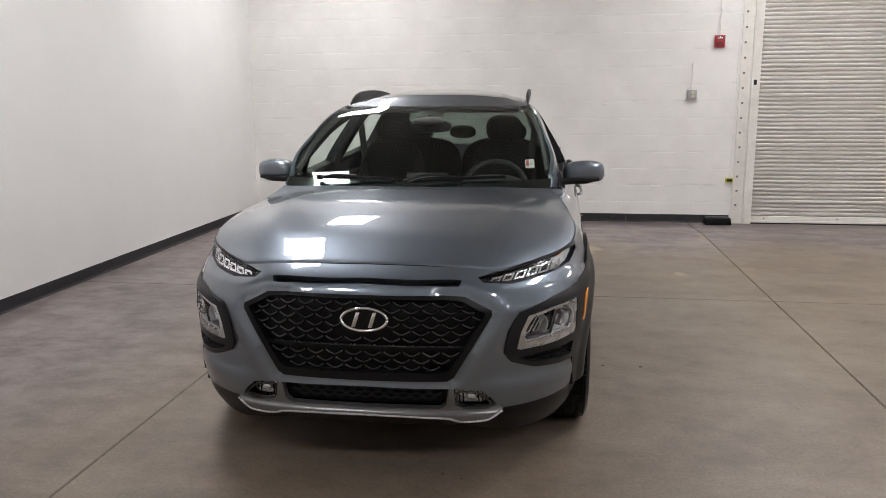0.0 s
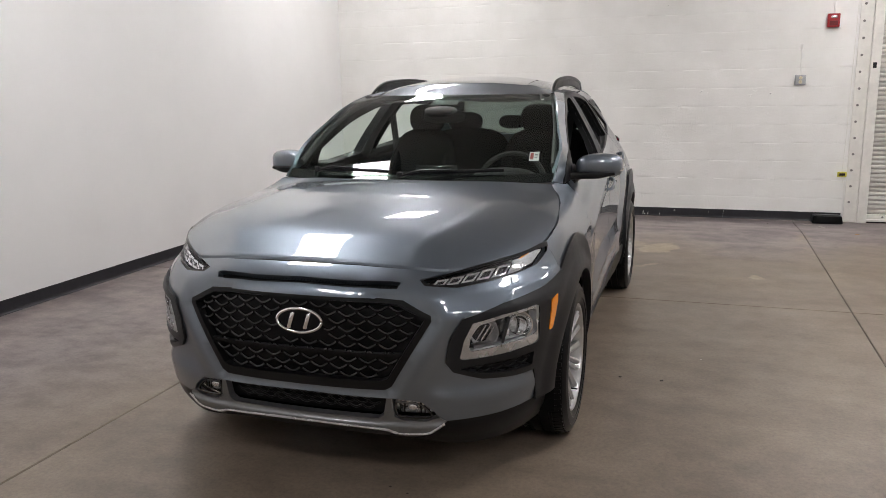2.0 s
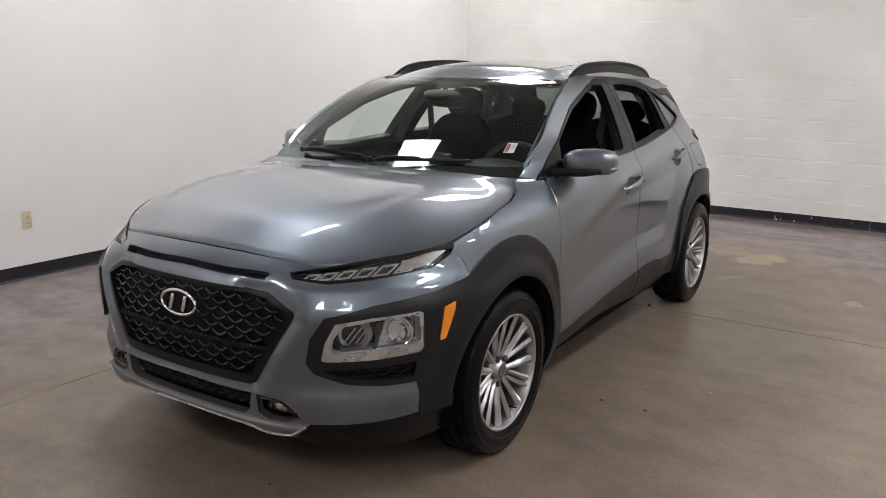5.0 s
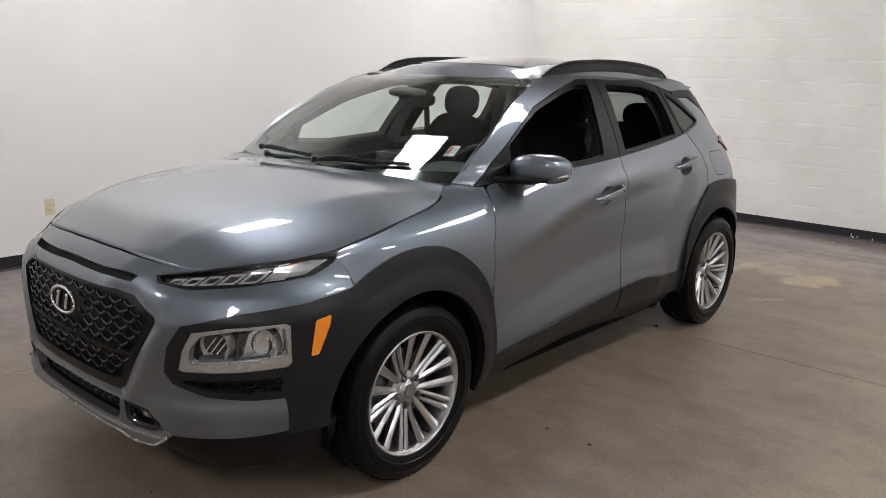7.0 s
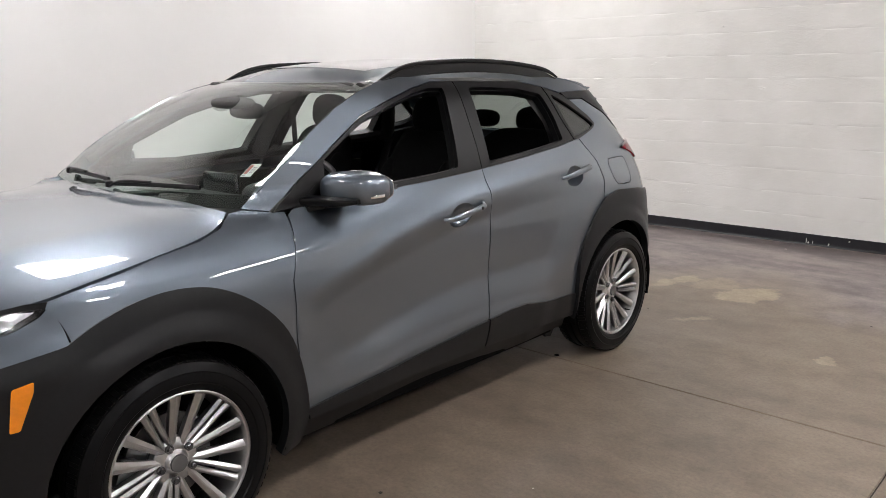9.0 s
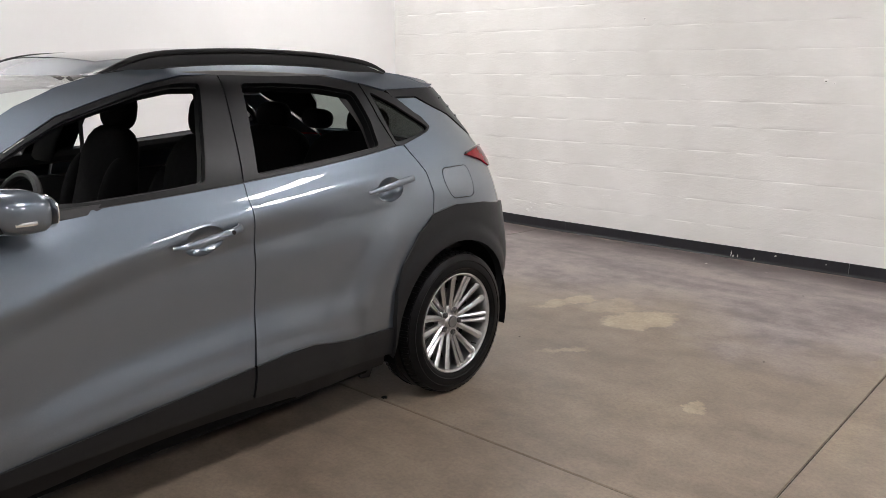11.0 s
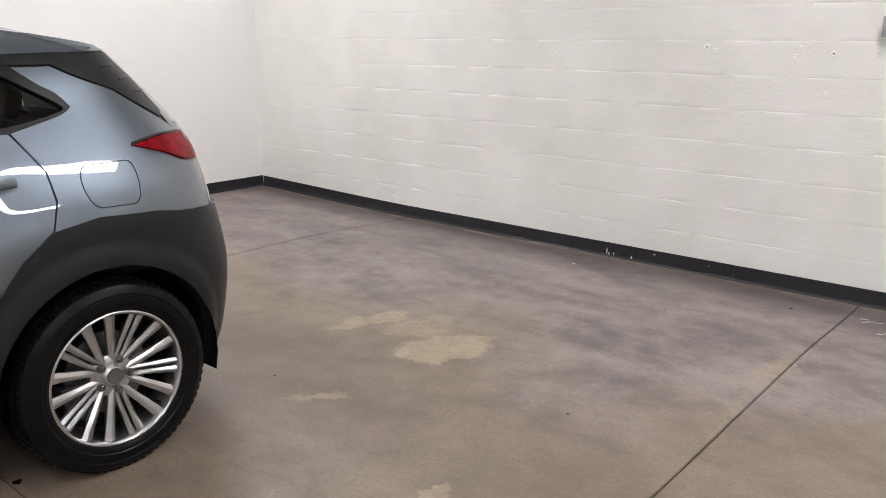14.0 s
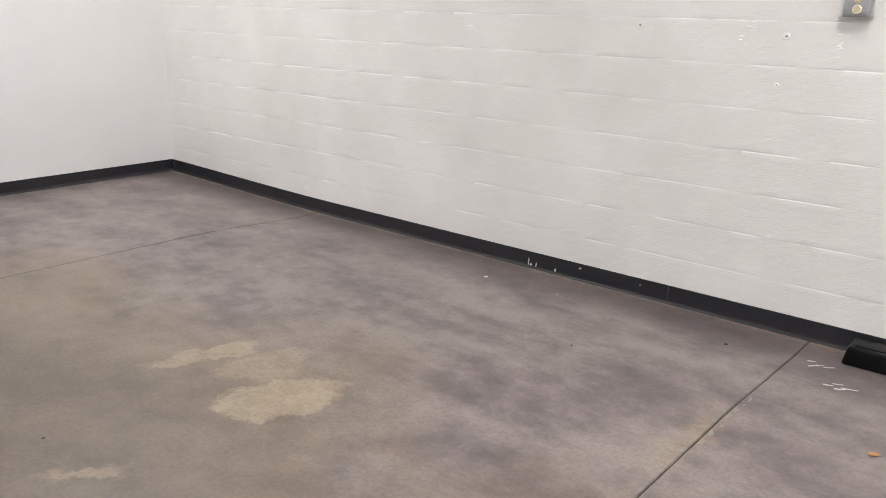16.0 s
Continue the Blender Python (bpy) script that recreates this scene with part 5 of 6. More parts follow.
END = AXLE + TAIL
part("tailgate", skin(both_tail([(END, 1.10), (m_side(3.02, 1.14), 1.14), (m_side(3.10, 1.05), 1.05), (m_side(3.12, 0.95), 0.95), (m_side(3.122, 0.828), 0.828), (END, 0.808)][::-1]), step=0.06, depth=0.02), PAINT, car, "grey metallic tailgate")
part("rear_window", skin(both_tail([(END, 1.41), (m_side(2.86, 1.40), 1.40), (m_side(2.99, 1.21), 1.21), (m_side(3.02, 1.14), 1.14), (END, 1.10)][::-1]), step=0.06, depth=0.01), REAR_GLASS, car, "tinted rear window")
arch_r = [(m_side(y, z), z) for y, z in ring(AXLE, HUB_Z, ARCH, -8, 180, 26)]
part_r = (
    fs((2.20, 0.27), (2.196, 0.45), (2.206, 0.56), (2.25, 0.67), (2.35, 0.79), (2.45, 0.862), (2.60, 0.884), (2.80, 0.872), (2.92, 0.851), (3.02, 0.842), (3.098, 0.828))
    + fs((3.08, 0.70), (3.09, 0.55), (3.07, 0.42), (3.03, 0.30), (2.985, 0.245))
    + arch_r
)


def flare_r(m, z):
    d = math.hypot(m - AXLE, z - HUB_Z)
    return 0.010 * ease((ARCH + 0.095 - d) / 0.065) + 0.003 * math.exp(-(((d - ARCH) / 0.03) ** 2)) if m < 3.2 else 0.0


panel("wheel_arch_cladding", part_r, CLAD, label="dark grey plastic arch cladding", step=0.019, out=0.012, depth=0.035, shape=flare_r)
part(
    "rear_bumper",
    skin(
        both_tail(fs((2.99, 0.243), (3.03, 0.30), (3.07, 0.42), (3.09, 0.55), (3.08, 0.70), (3.10, 0.828), (3.12, 0.822)) + [(END, 0.80)]) + [(END, 0.24)],
        step=0.05,
        out=0.010,
        depth=0.04,
    ),
    CLAD,
    car,
    "dark grey plastic rear bumper",
)
panel("mud_flap", fs((2.955, 0.30), (2.99, 0.30), (3.0, 0.20), (2.965, 0.20)), CLAD, label="black mud flap", step=0.03, out=-0.02, depth=0.10)

panel("air_flap", fs((2.085, 0.235), (2.175, 0.235), (2.165, 0.140), (2.11, 0.150)), BLACK, label="small black air flap", step=0.03, out=-0.05, depth=0.06)

# side of the roof: pillar and cant rail in body colour
TOP_EDGE = [(0.370, 1.058), (0.50, 1.155), (0.69, 1.278), (0.86, 1.368), (1.0, 1.422), (1.13, 1.456), (1.3, 1.478), (1.6, 1.492), (1.9, 1.494), (2.2, 1.486), (2.5, 1.464), (2.70, 1.440), (2.84, 1.416)]
LOWER = [(2.865, 1.398), (2.72, 1.396), (2.60, 1.394), (2.44, 1.390), (2.307, 1.422), (2.1, 1.458), (1.85, 1.465), (1.606, 1.460), (1.45, 1.456), (1.305, 1.431), (1.13, 1.386), (0.967, 1.337), (0.76, 1.227), (0.60, 1.135), (0.525, 1.080), (0.462, 1.037), (0.370, 1.054)]
panel("roof_side", fs(*TOP_EDGE) + fs(*LOWER), PAINT, label="grey metallic pillar and roof edge", step=0.025, depth=0.02)

# windscreen
EDGE_W = spline([body(y, z, -0.004) for y, z in TOP_EDGE[:6]], 24)
MID_W = spline([(0, 0.27, 1.045), (0, 0.47, 1.185), (0, 0.68, 1.315), (0, 0.86, 1.405), (0, 1.0, 1.456)], 24)


def screen_point(u, v):
    i = min(int(v * 24), 23)
    t = v * 24 - i
    e, c = EDGE_W[i].lerp(EDGE_W[i + 1], t), MID_W[i].lerp(MID_W[i + 1], t)
    a = u * u
    return Vector((e.x * u, c.y + (e.y - c.y) * a, c.z + (e.z - c.z) * a))


def sheet(f, nu, nv, u0=-1, u1=1, v0=0, v1=1, keep=None):
    bm = bmesh.new()
    g = [[bm.verts.new(f(u0 + (u1 - u0) * i / nu, v0 + (v1 - v0) * j / nv)) for i in range(nu + 1)] for j in range(nv + 1)]
    for a, b in zip(g, g[1:]):
        for i in range(nu):
            bm.faces.new((a[i], a[i + 1], b[i + 1], b[i]))
    return bm


screen = part("windscreen", sheet(screen_point, 40, 30), WINDSCREEN, car, "clear green-tinted windscreen")
screen.visible_shadow = False


def shifted(f, d):
    return lambda u, v: f(u, v) + Vector((0, 0.47, -0.88)) * d


# dark ceramic band round the glass
bands = merge(sheet(shifted(screen_point, 0.006), 40, 3, -1, 1, 0.0, 0.075), sheet(shifted(screen_point, 0.006), 40, 3, -1, 1, 0.95, 1.0), sheet(shifted(screen_point, 0.006), 2, 30, 0.978, 1.0, 0.0, 1.0), sheet(shifted(screen_point, 0.006), 2, 30, -1.0, -0.978, 0.0, 1.0))
part("glass_border", bands, GLOSS_BLACK, screen, "black printed border", recalc=False)
part("sensor_cover", merge(sheet(shifted(screen_point, 0.010), 8, 6, -0.13, 0.13, 0.84, 0.96)), BLACK, screen, "black sensor cover")
# paper sticker and a small inspection label
st = part("sticker", sheet(shifted(screen_point, 0.008), 4, 4, 0.80, 0.865, 0.185, 0.265), STICKER, screen, "white paper sticker with red print")
for u0, u1, v0, v1, mt in ((0.806, 0.828, 0.20, 0.255, STICKER_RED), (0.835, 0.858, 0.235, 0.242, STICKER_GREY), (0.835, 0.858, 0.222, 0.228, STICKER_GREY), (0.835, 0.852, 0.208, 0.214, STICKER_GREY), (0.806, 0.828, 0.188, 0.195, STICKER_GREY)):
    part("print", sheet(shifted(screen_point, 0.0065), 2, 2, u0, u1, v0, v1), mt, st)
part("sticker", sheet(shifted(screen_point, 0.008), 2, 2, 0.875, 0.90, 0.885, 0.91), STICKER, screen, "tiny white label")

# roof
EDGE_R = [body(y, z) for y, z in TOP_EDGE[5:]]
EDGE_R = spline(EDGE_R, 40)
crown = curve([(1.13, 0.018), (1.35, 0.050), (1.7, 0.066), (2.1, 0.062), (2.5, 0.040), (2.84, 0.012)])


def roof_point(u, v):
    i = min(int(v * 40), 39)
    e = EDGE_R[i].lerp(EDGE_R[i + 1], v * 40 - i)
    a = abs(u)
    front = -0.13 * (1 - a * a) * (1 - ease(v / 0.35))
    z = e.z + crown(e.y) * (1 - a**2.4) - 0.006 * math.exp(-(((a - 0.86) / 0.035) ** 2))
    return Vector((e.x * u, e.y + front, z - (0.022 * (1 - a * a) * (1 - ease(v / 0.12)))))


roof = part("roof", sheet(roof_point, 48, 48), PAINT, car, "grey metallic roof", sharp=60)


def over(f, d):
    return lambda u, v: f(u, v) + Vector((0, 0, d))


sun = merge(sheet(over(roof_point, 0.0015), 24, 20, -0.72, 0.72, 0.10, 0.46))
part("sunroof", sun, ROOF_GLASS, roof, "black glass sunroof")
part("headliner", sheet(over(roof_point, -0.045), 24, 24, -0.97, 0.97, 0.02, 0.97), LINER, roof, "grey cloth headliner")
ant = lathe([(0, 0.018), (0.006, 0.016), (0.012, 0.011), (0.020, 0.0)], 14, "Z")
part("antenna_base", moved(ant, Matrix.Translation(roof_point(0, 0.86))), BLACK, roof)
part("antenna", sweep([roof_point(0, 0.86) + Vector((0, 0, 0.012)), roof_point(0, 0.86) + Vector((0, 0.03, 0.03)), roof_point(0, 0.86) + Vector((0, 0.06, 0.05))], 0.004, n=6, sides=6), BLACK, roof)

# spoiler
def spoiler_top(u, v):
    if v < 0.5:
        return roof_point(u, 0.875 + 0.25 * v) + Vector((0, 0, 0.003))
    k = (v - 0.5) * 2
    reach = 0.135 * (1 - 0.35 * u**4)
    return roof_point(u, 1.0) + Vector((0, reach * k, 0.003 - 0.10 * reach * k))


def spoiler_solid():
    """The spoiler: the roof drawn out to a lip, with an underside and closed ends."""
    bm = bmesh.new()
    nu, nv = 32, 12
    top = [[bm.verts.new(spoiler_top(-1 + 2 * i / nu, j / nv)) for i in range(nu + 1)] for j in range(nv + 1)]
    low = [[bm.verts.new(v.co - Vector((0, 0, 0.004 + 0.020 * math.sin(math.pi * 0.5 * max(0.0, 1 - abs(j / nv - 0.6) / 0.4))))) for v in row] for j, row in enumerate(top)]
    for g in (top, low):
        for a, b in zip(g, g[1:]):
            for i in range(nu):
                bm.faces.new((a[i], a[i + 1], b[i + 1], b[i]))
    for a, b, c, d in list(zip(top[0], top[0][1:], low[0][1:], low[0])) + list(zip(top[-1], top[-1][1:], low[-1][1:], low[-1])):
        bm.faces.new((a, b, c, d))
    for i in (0, nu):
        for j in range(nv):
            bm.faces.new((top[j][i], top[j + 1][i], low[j + 1][i], low[j][i]))
    return bm


part("spoiler", spoiler_solid(), PAINT, car, "grey metallic roof spoiler")


# roof rails
def roof_rail(side):
    base = [(1.15, 0.540, 1.452), (1.24, 0.537, 1.490), (1.32, 0.535, 1.516), (1.45, 0.535, 1.534), (1.75, 0.530, 1.545), (2.05, 0.524, 1.538), (2.28, 0.515, 1.519), (2.42, 0.508, 1.496), (2.51, 0.502, 1.466)]
    r = part("roof_rail", sweep([(x * side, y, z) for y, x, z in base], 0.010, 0.010, n=44, sides=10, power=2.8, taper=lambda t: 0.55 + 0.45 * ease(min(t, 1 - t) / 0.10)), BLACK, car, "black roof rail")
    part("inner_web", sweep([(x * side * 0.99, y, z - (0.028 if 1.3 < y < 2.35 else 0.008 if y < 1.2 or y > 2.45 else 0.020)) for y, x, z in base], 0.008, 0.024, n=40, sides=8, power=3.0, taper=lambda t: 0.15 + 0.85 * ease(min(t, 1 - t) / 0.18)), CLAD, r, "dark grey rail foot strip")


roof_rail(1)
roof_rail(-1)


# mirrors
def wing_mirror():
    w = part("wing_mirror", blob((0.900, 0.700, 1.105), (0.112, 0.075, 0.063), 36, 24, 3.0), PAINT, car, "grey metallic door mirror")
    for v in w.data.vertices:
        x, y, z = v.co
        t = (x - 0.80) / 0.21
        v.co.z = z + 0.010 * t - 0.012 * max(0, t - 0.5)
        v.co.y = y + 0.05 * max(0, t)
        if v.co.z < 1.062:
            v.co.z = 1.062 + (v.co.z - 1.062) * 0.4
    part("mirror_base", sweep([(0.752, 0.61, 1.066), (0.82, 0.638, 1.068), (0.90, 0.652, 1.070), (0.975, 0.676, 1.076)], 0.038, 0.018, n=18, sides=12, power=3.0, taper=lambda t: 1.0 - 0.5 * ease((t - 0.6) / 0.4)), BLACK, w, "black mirror foot")
    part("sail", skin(fs((0.575, 1.05), (0.735, 1.06), (0.735, 1.105), (0.66, 1.108)), step=0.03, out=0.003, depth=0.02), BLACK, w)
    glass_bm = blob((0.905, 0.775, 1.108), (0.088, 0.006, 0.048), 24, 12, 3.0)
    for v in glass_bm.verts:
        v.co.y += 0.05 * max(0, (v.co.x - 0.80) / 0.21)
    part("mirror_glass", glass_bm, CHROME, w, "silvered mirror glass")
    part("turn_lamp", sweep([(1.000, 0.705, 1.090), (1.010, 0.728, 1.091), (1.014, 0.755, 1.092)], 0.003, 0.006, n=10, sides=6), LAMP_WHITE, w)
    for o in (w, *w.children):
        if not o.name.startswith("sail"):
            o.data.transform(Matrix.Translation((-0.036, 0.0, -0.012)))
    return w


mirrored(wing_mirror())

# wipers and cowl
part("cowl", sheet(lambda u, v: Vector((0.66 * u, 0.30 + 0.10 * u * u + 0.10 * v, 1.038 + 0.012 * v - 0.008 * u * u)), 20, 3), BLACK, car, "black cowl panel")


def wiper(pivot, tip, name="wiper"):
    a, b = Vector(pivot), Vector(tip)
    n = Vector((0, -0.47, 0.88))
    w = part(name, sweep([a, a.lerp(b, 0.2) + n * 0.028, a.lerp(b, 0.5) + n * 0.026], 0.009, 0.006, n=12, sides=8), BLACK, car, "black wiper arm")
    part("blade", sweep([a.lerp(b, 0.08) + n * 0.014, a.lerp(b, 0.5) + n * 0.016, a.lerp(b, 1.0) + n * 0.012], 0.007, 0.009, n=14, sides=6), BLACK, w)
    part("pivot", moved(lathe([(0, 0.016), (0.02, 0.014), (0.026, 0.0)], 14, "Z"), Matrix.Translation(a)), BLACK, w)


wiper(screen_point(-0.72, 0.06) + Vector((0, -0.02, 0.004)), screen_point(-0.15, 0.075))
wiper(screen_point(-0.05, 0.05) + Vector((0, -0.02, 0.004)), screen_point(0.66, 0.085))


# wheels
def wheel_parts():
    w = thing("wheel", "", "", at=(0, 0, 0))
    R = R_WHEEL
    prof = [(-0.095, 0.234), (-0.105, 0.248), (-0.112, 0.270), (-0.108, 0.300), (-0.095, 0.322), (-0.080, R - 0.003), (-0.060, R), (-0.048, R), (-0.047, R - 0.008), (-0.040, R - 0.008), (-0.039, R + 0.001), (-0.005, R + 0.001), (-0.004, R - 0.008), (0.004, R - 0.008), (0.005, R + 0.001), (0.039, R + 0.001), (0.040, R - 0.008), (0.047, R - 0.008), (0.048, R), (0.060, R), (0.080, R - 0.003), (0.095, 0.322), (0.104, 0.308), (0.109, 0.296), (0.107, 0.292), (0.112, 0.270), (0.112, 0.262), (0.108, 0.258), (0.107, 0.251), (0.100, 0.239), (0.092, 0.231)]
    tyre = part("tyre", lathe(prof, 96, "X"), RUBBER, w, "black tyre with blocky tread", sharp=30)
    # tread blocks along both shoulders
    blocks = bmesh.new()
    for k in range(72):
        for side in (1, -1):
            b = box(0.052, -0.0095, R - 0.006, 0.092, 0.0095, R + 0.0045, 0.002, 1)
            for v in b.verts:
                if v.co.x > 0.075 and v.co.z > R:
                    v.co.z -= 0.010
                v.co.x *= side
            blocks = merge(blocks, moved(b, pose(0, 0, 0, 360 / 72 * (k + (0.5 if side < 0 else 0)))))
    tagged(part("tread", blocks, RUBBER, tyre, smooth=False), kind="stuff")
    rim = part("rim", lathe([(0.094, 0.234), (0.099, 0.236), (0.101, 0.232), (0.097, 0.226), (0.086, 0.222), (0.060, 0.215), (0.0, 0.208), (-0.09, 0.212)], 80, "X"), ALLOY, w, "silver multi-spoke alloy rim")
    # five narrow pairs in line with the nuts, five wide pairs between them
    def spoke(a, off0, off1, wid):
        bm = bmesh.new()
        rows = [(0.040, 0.050, 0.012, 0.030), (0.080, 0.060, 0.0105, 0.034), (0.13, 0.070, 0.0120, 0.034), (0.18, 0.080, 0.0140, 0.030), (0.221, 0.090, 0.0165, 0.024)]
        rings = []
        for r, x, hw, dp in rows:
            t = (r - 0.04) / 0.181
            c = off0 + (off1 - off0) * t
            hw *= wid
            rings.append([bm.verts.new(q) for q in ((x - dp, c - hw * 0.7, r), (x - 0.009, c - hw, r), (x - 0.001, c - hw * 0.25, r), (x, c + hw * 0.15, r), (x - 0.007, c + hw, r), (x - dp, c + hw * 0.7, r))])
        for p, q in zip(rings, rings[1:]):
            for i in range(6):
                bm.faces.new((p[i], p[(i + 1) % 6], q[(i + 1) % 6], q[i]))
        return moved(bm, pose(0, 0, 0, a))

    for k in range(5):
        for side in (1, -1):
            part("spoke", spoke(72 * k + 18, 0.0100 * side, 0.0150 * side, 0.74 * side), ALLOY, rim, sharp=25)
            part("spoke", spoke(72 * k + 54, 0.0155 * side, 0.043 * side, 1.18 * side), ALLOY, rim, sharp=25)
    part("hub", lathe([(0.02, 0.076), (0.044, 0.075), (0.050, 0.068), (0.053, 0.040), (0.062, 0.034), (0.066, 0.030), (0.068, 0.0)], 40, "X"), ALLOY, rim)
    part("hub_cap", lathe([(0.064, 0.029), (0.072, 0.027), (0.076, 0.0)], 32, "X"), SATIN, rim, "plain silver centre cap")
    for k in range(5):
        n = lathe([(0.052, 0.0135), (0.060, 0.0135), (0.0605, 0.0095), (0.052, 0.009)], 14, "X")
        n = merge(n, lathe([(0.048, 0.0085), (0.062, 0.0085), (0.064, 0.006), (0.064, 0.0)], 6, "X"))
        part("lug_nut", moved(n, pose(0, 0, 0, 72 * k + 18) @ Matrix.Translation((0.004, 0, 0.056))), DARK_ALLOY, rim)
    part("valve", moved(lathe([(0.0, 0.004), (0.03, 0.003), (0.032, 0.0)], 8, "X"), Matrix.Translation((0.07, 0.05, -0.185))), BLACK, rim)
    part("brake_disc", lathe([(0.0, 0.0), (0.004, 0.07), (0.008, 0.075), (0.008, 0.145), (-0.01, 0.145), (-0.01, 0.0)], 48, "X"), DARK_ALLOY, w, "grey steel brake disc")
    cal = prism([(-0.10, 0.05), (-0.13, 0.0), (-0.10, -0.06), (-0.155, -0.08), (-0.185, 0.0), (-0.15, 0.08)], -0.02, 0.03, "X", 0.006)
    part("caliper", cal, DARK_ALLOY, w)
    part("backing", lathe([(-0.02, 0.0), (-0.02, 0.208), (-0.03, 0.208), (-0.03, 0.0)], 40, "X"), WELL, w)
    return w


wheel = wheel_parts()
for key in ("label", "category"):
    if key in wheel:
        del wheel[key]
HUB_X = 0.845 - 0.077
spots = [(HUB_X, 0.0, 7, 0), (HUB_X, AXLE, 30, 0), (-HUB_X, 0.0, 12, 180), (-HUB_X, AXLE, 50, 180)]
for k, (x, y, spin, turn) in enumerate(spots):
    m = pose(x, y, HUB_Z, 0, 0, turn) @ pose(0, 0, 0, spin)
    o = wheel if k == 0 else copy_thing(wheel, m)
    o.matrix_basis = m
    o.parent = car


# wheel wells, underbody and bulkheads keep daylight out of the shell
def well(y, side):
    bm = bmesh.new()
    n = 20
    a = [bm.verts.new((side * 0.50, y + 0.40 * math.cos(math.pi * k / n * 1.16 - 0.25), HUB_Z + 0.40 * math.sin(math.pi * k / n * 1.16 - 0.25))) for k in range(n + 1)]
    b = [bm.verts.new((side * 0.845, v.co.y, v.co.z)) for v in a]
    for i in range(n):
        bm.faces.new((a[i], a[i + 1], b[i + 1], b[i]))
    bm.faces.new(a)
    part("wheel_well", bm, WELL, car, "black wheel-well liner")


for y in (0.0, AXLE):
    for side in (1, -1):
        well(y, side)
part("underbody", merge(box(-0.76, 0.46, 0.19, 0.76, 2.14, 0.30, 0.02), box(-0.46, -0.70, 0.20, 0.46, 3.08, 0.30, 0.02)), WELL, car, "black underbody", smooth=False)
part("engine_bay", box(-0.47, -0.62, 0.30, 0.47, 0.40, 0.80, 0.02), WELL, car, smooth=False)
for side in (1, -1):
    part("inner_sill", box(min(0.70 * side, 0.78 * side), 0.48, 0.28, max(0.70 * side, 0.78 * side), 2.2, 0.98), TRIM, car, "dark door trim", smooth=False)
part("boot_floor", merge(box(-0.49, 2.2, 0.60, 0.49, 2.95, 0.66), box(-0.55, 2.90, 0.30, 0.55, 3.0, 0.95)), WELL, car, smooth=False)
for side in (1, -1):
    part("boot_side", prism([(2.30, 0.62), (3.0, 0.62), (2.98, 0.98), (2.88, 1.10), (2.66, 1.165), (2.40, 1.14), (2.30, 0.90)], 0.60 * side, 0.66 * side, "X"), TRIM, car)
    part("door_sill_top", sweep([(0.735 * side, 0.60, 1.03), (0.755 * side, 1.0, 1.048), (0.75 * side, 1.5, 1.068), (0.70 * side, 2.05, 1.10), (0.655 * side, 2.4, 1.13)], 0.03, 0.035, n=20, sides=8), TRIM, car, "dark door top")
    part("pillar_trim", sweep([(0.672 * side, 0.50, 1.115), (0.638 * side, 0.74, 1.262), (0.582 * side, 1.02, 1.385), (0.548 * side, 1.15, 1.425)], 0.014, 0.020, n=16, sides=8), PILLAR, car, "pale grey pillar trim")
    part("pillar_trim", sweep([(0.735 * side, 1.47, 1.06), (0.655 * side, 1.52, 1.25), (0.545 * side, 1.60, 1.42)], 0.05, 0.018, n=14, sides=8, up=(1, 0, 0)), PILLAR if side < 0 else TRIM, car, "door pillar trim")
    part("pillar_trim", sweep([(0.63 * side, 2.36, 1.10), (0.58 * side, 2.33, 1.26), (0.50 * side, 2.27, 1.40)], 0.06, 0.02, n=14, sides=8, up=(1, 0, 0)), TRIM, car)
    part("grab_rail", sweep([(0.52 * side, 1.08, 1.435), (0.515 * side, 1.6, 1.455), (0.49 * side, 2.3, 1.435)], 0.03, 0.02, n=20, sides=8), LINER, car)

# dashboard, steering wheel
dash = part("dashboard", sheet(lambda u, v: Vector((0.70 * u, 0.36 + 0.08 * u * u + 0.46 * v, 1.005 + 0.03 * math.sin(math.pi * v) - 0.02 * v)), 24, 10), TRIM, car, "charcoal dashboard")
part("fascia", sheet(lambda u, v: Vector((0.70 * u, 0.82 + 0.08 * u * u - 0.10 * v + 0.03 * math.sin(3 * v), 0.985 - 0.40 * v)), 20, 6), TRIM, dash)
part("hood_of_gauges", blob((0.37, 0.76, 1.02), (0.17, 0.10, 0.055), 24, 12, 2.4), TRIM, dash)
part("screen", box(-0.12, 0.735, 0.96, 0.12, 0.765, 1.085, 0.012), GLOSS_BLACK, dash, "black centre screen")
part("centre_console", box(-0.10, 0.80, 0.35, 0.10, 1.55, 0.62, 0.03), TRIM, car, "charcoal centre console")
wheel_c = Vector((0.37, 0.90, 0.965))
tilt = pose(*wheel_c, 66, 0, 0)
ringpts = [(0.185 * math.cos(2 * math.pi * k / 32), 0.185 * math.sin(2 * math.pi * k / 32), 0) for k in range(33)]
steer = part("steering_wheel", moved(sweep(ringpts, 0.014, n=64, sides=8), tilt), TRIM, car, "dark steering wheel")
part("airbag_cover", moved(blob((0, -0.01, -0.01), (0.075, 0.06, 0.025), 20, 10, 2.6), tilt), TRIM, steer)
for a, b in (((-0.07, 0), (-0.18, 0.02)), ((0.07, 0), (0.18, 0.02)), ((0, -0.06), (0, -0.18))):
    part("spoke", moved(sweep([(a[0], a[1], -0.008), ((a[0] + b[0]) / 2, (a[1] + b[1]) / 2, -0.006), (b[0], b[1], 0)], 0.018, 0.007, n=6, sides=6), tilt), TRIM, steer)


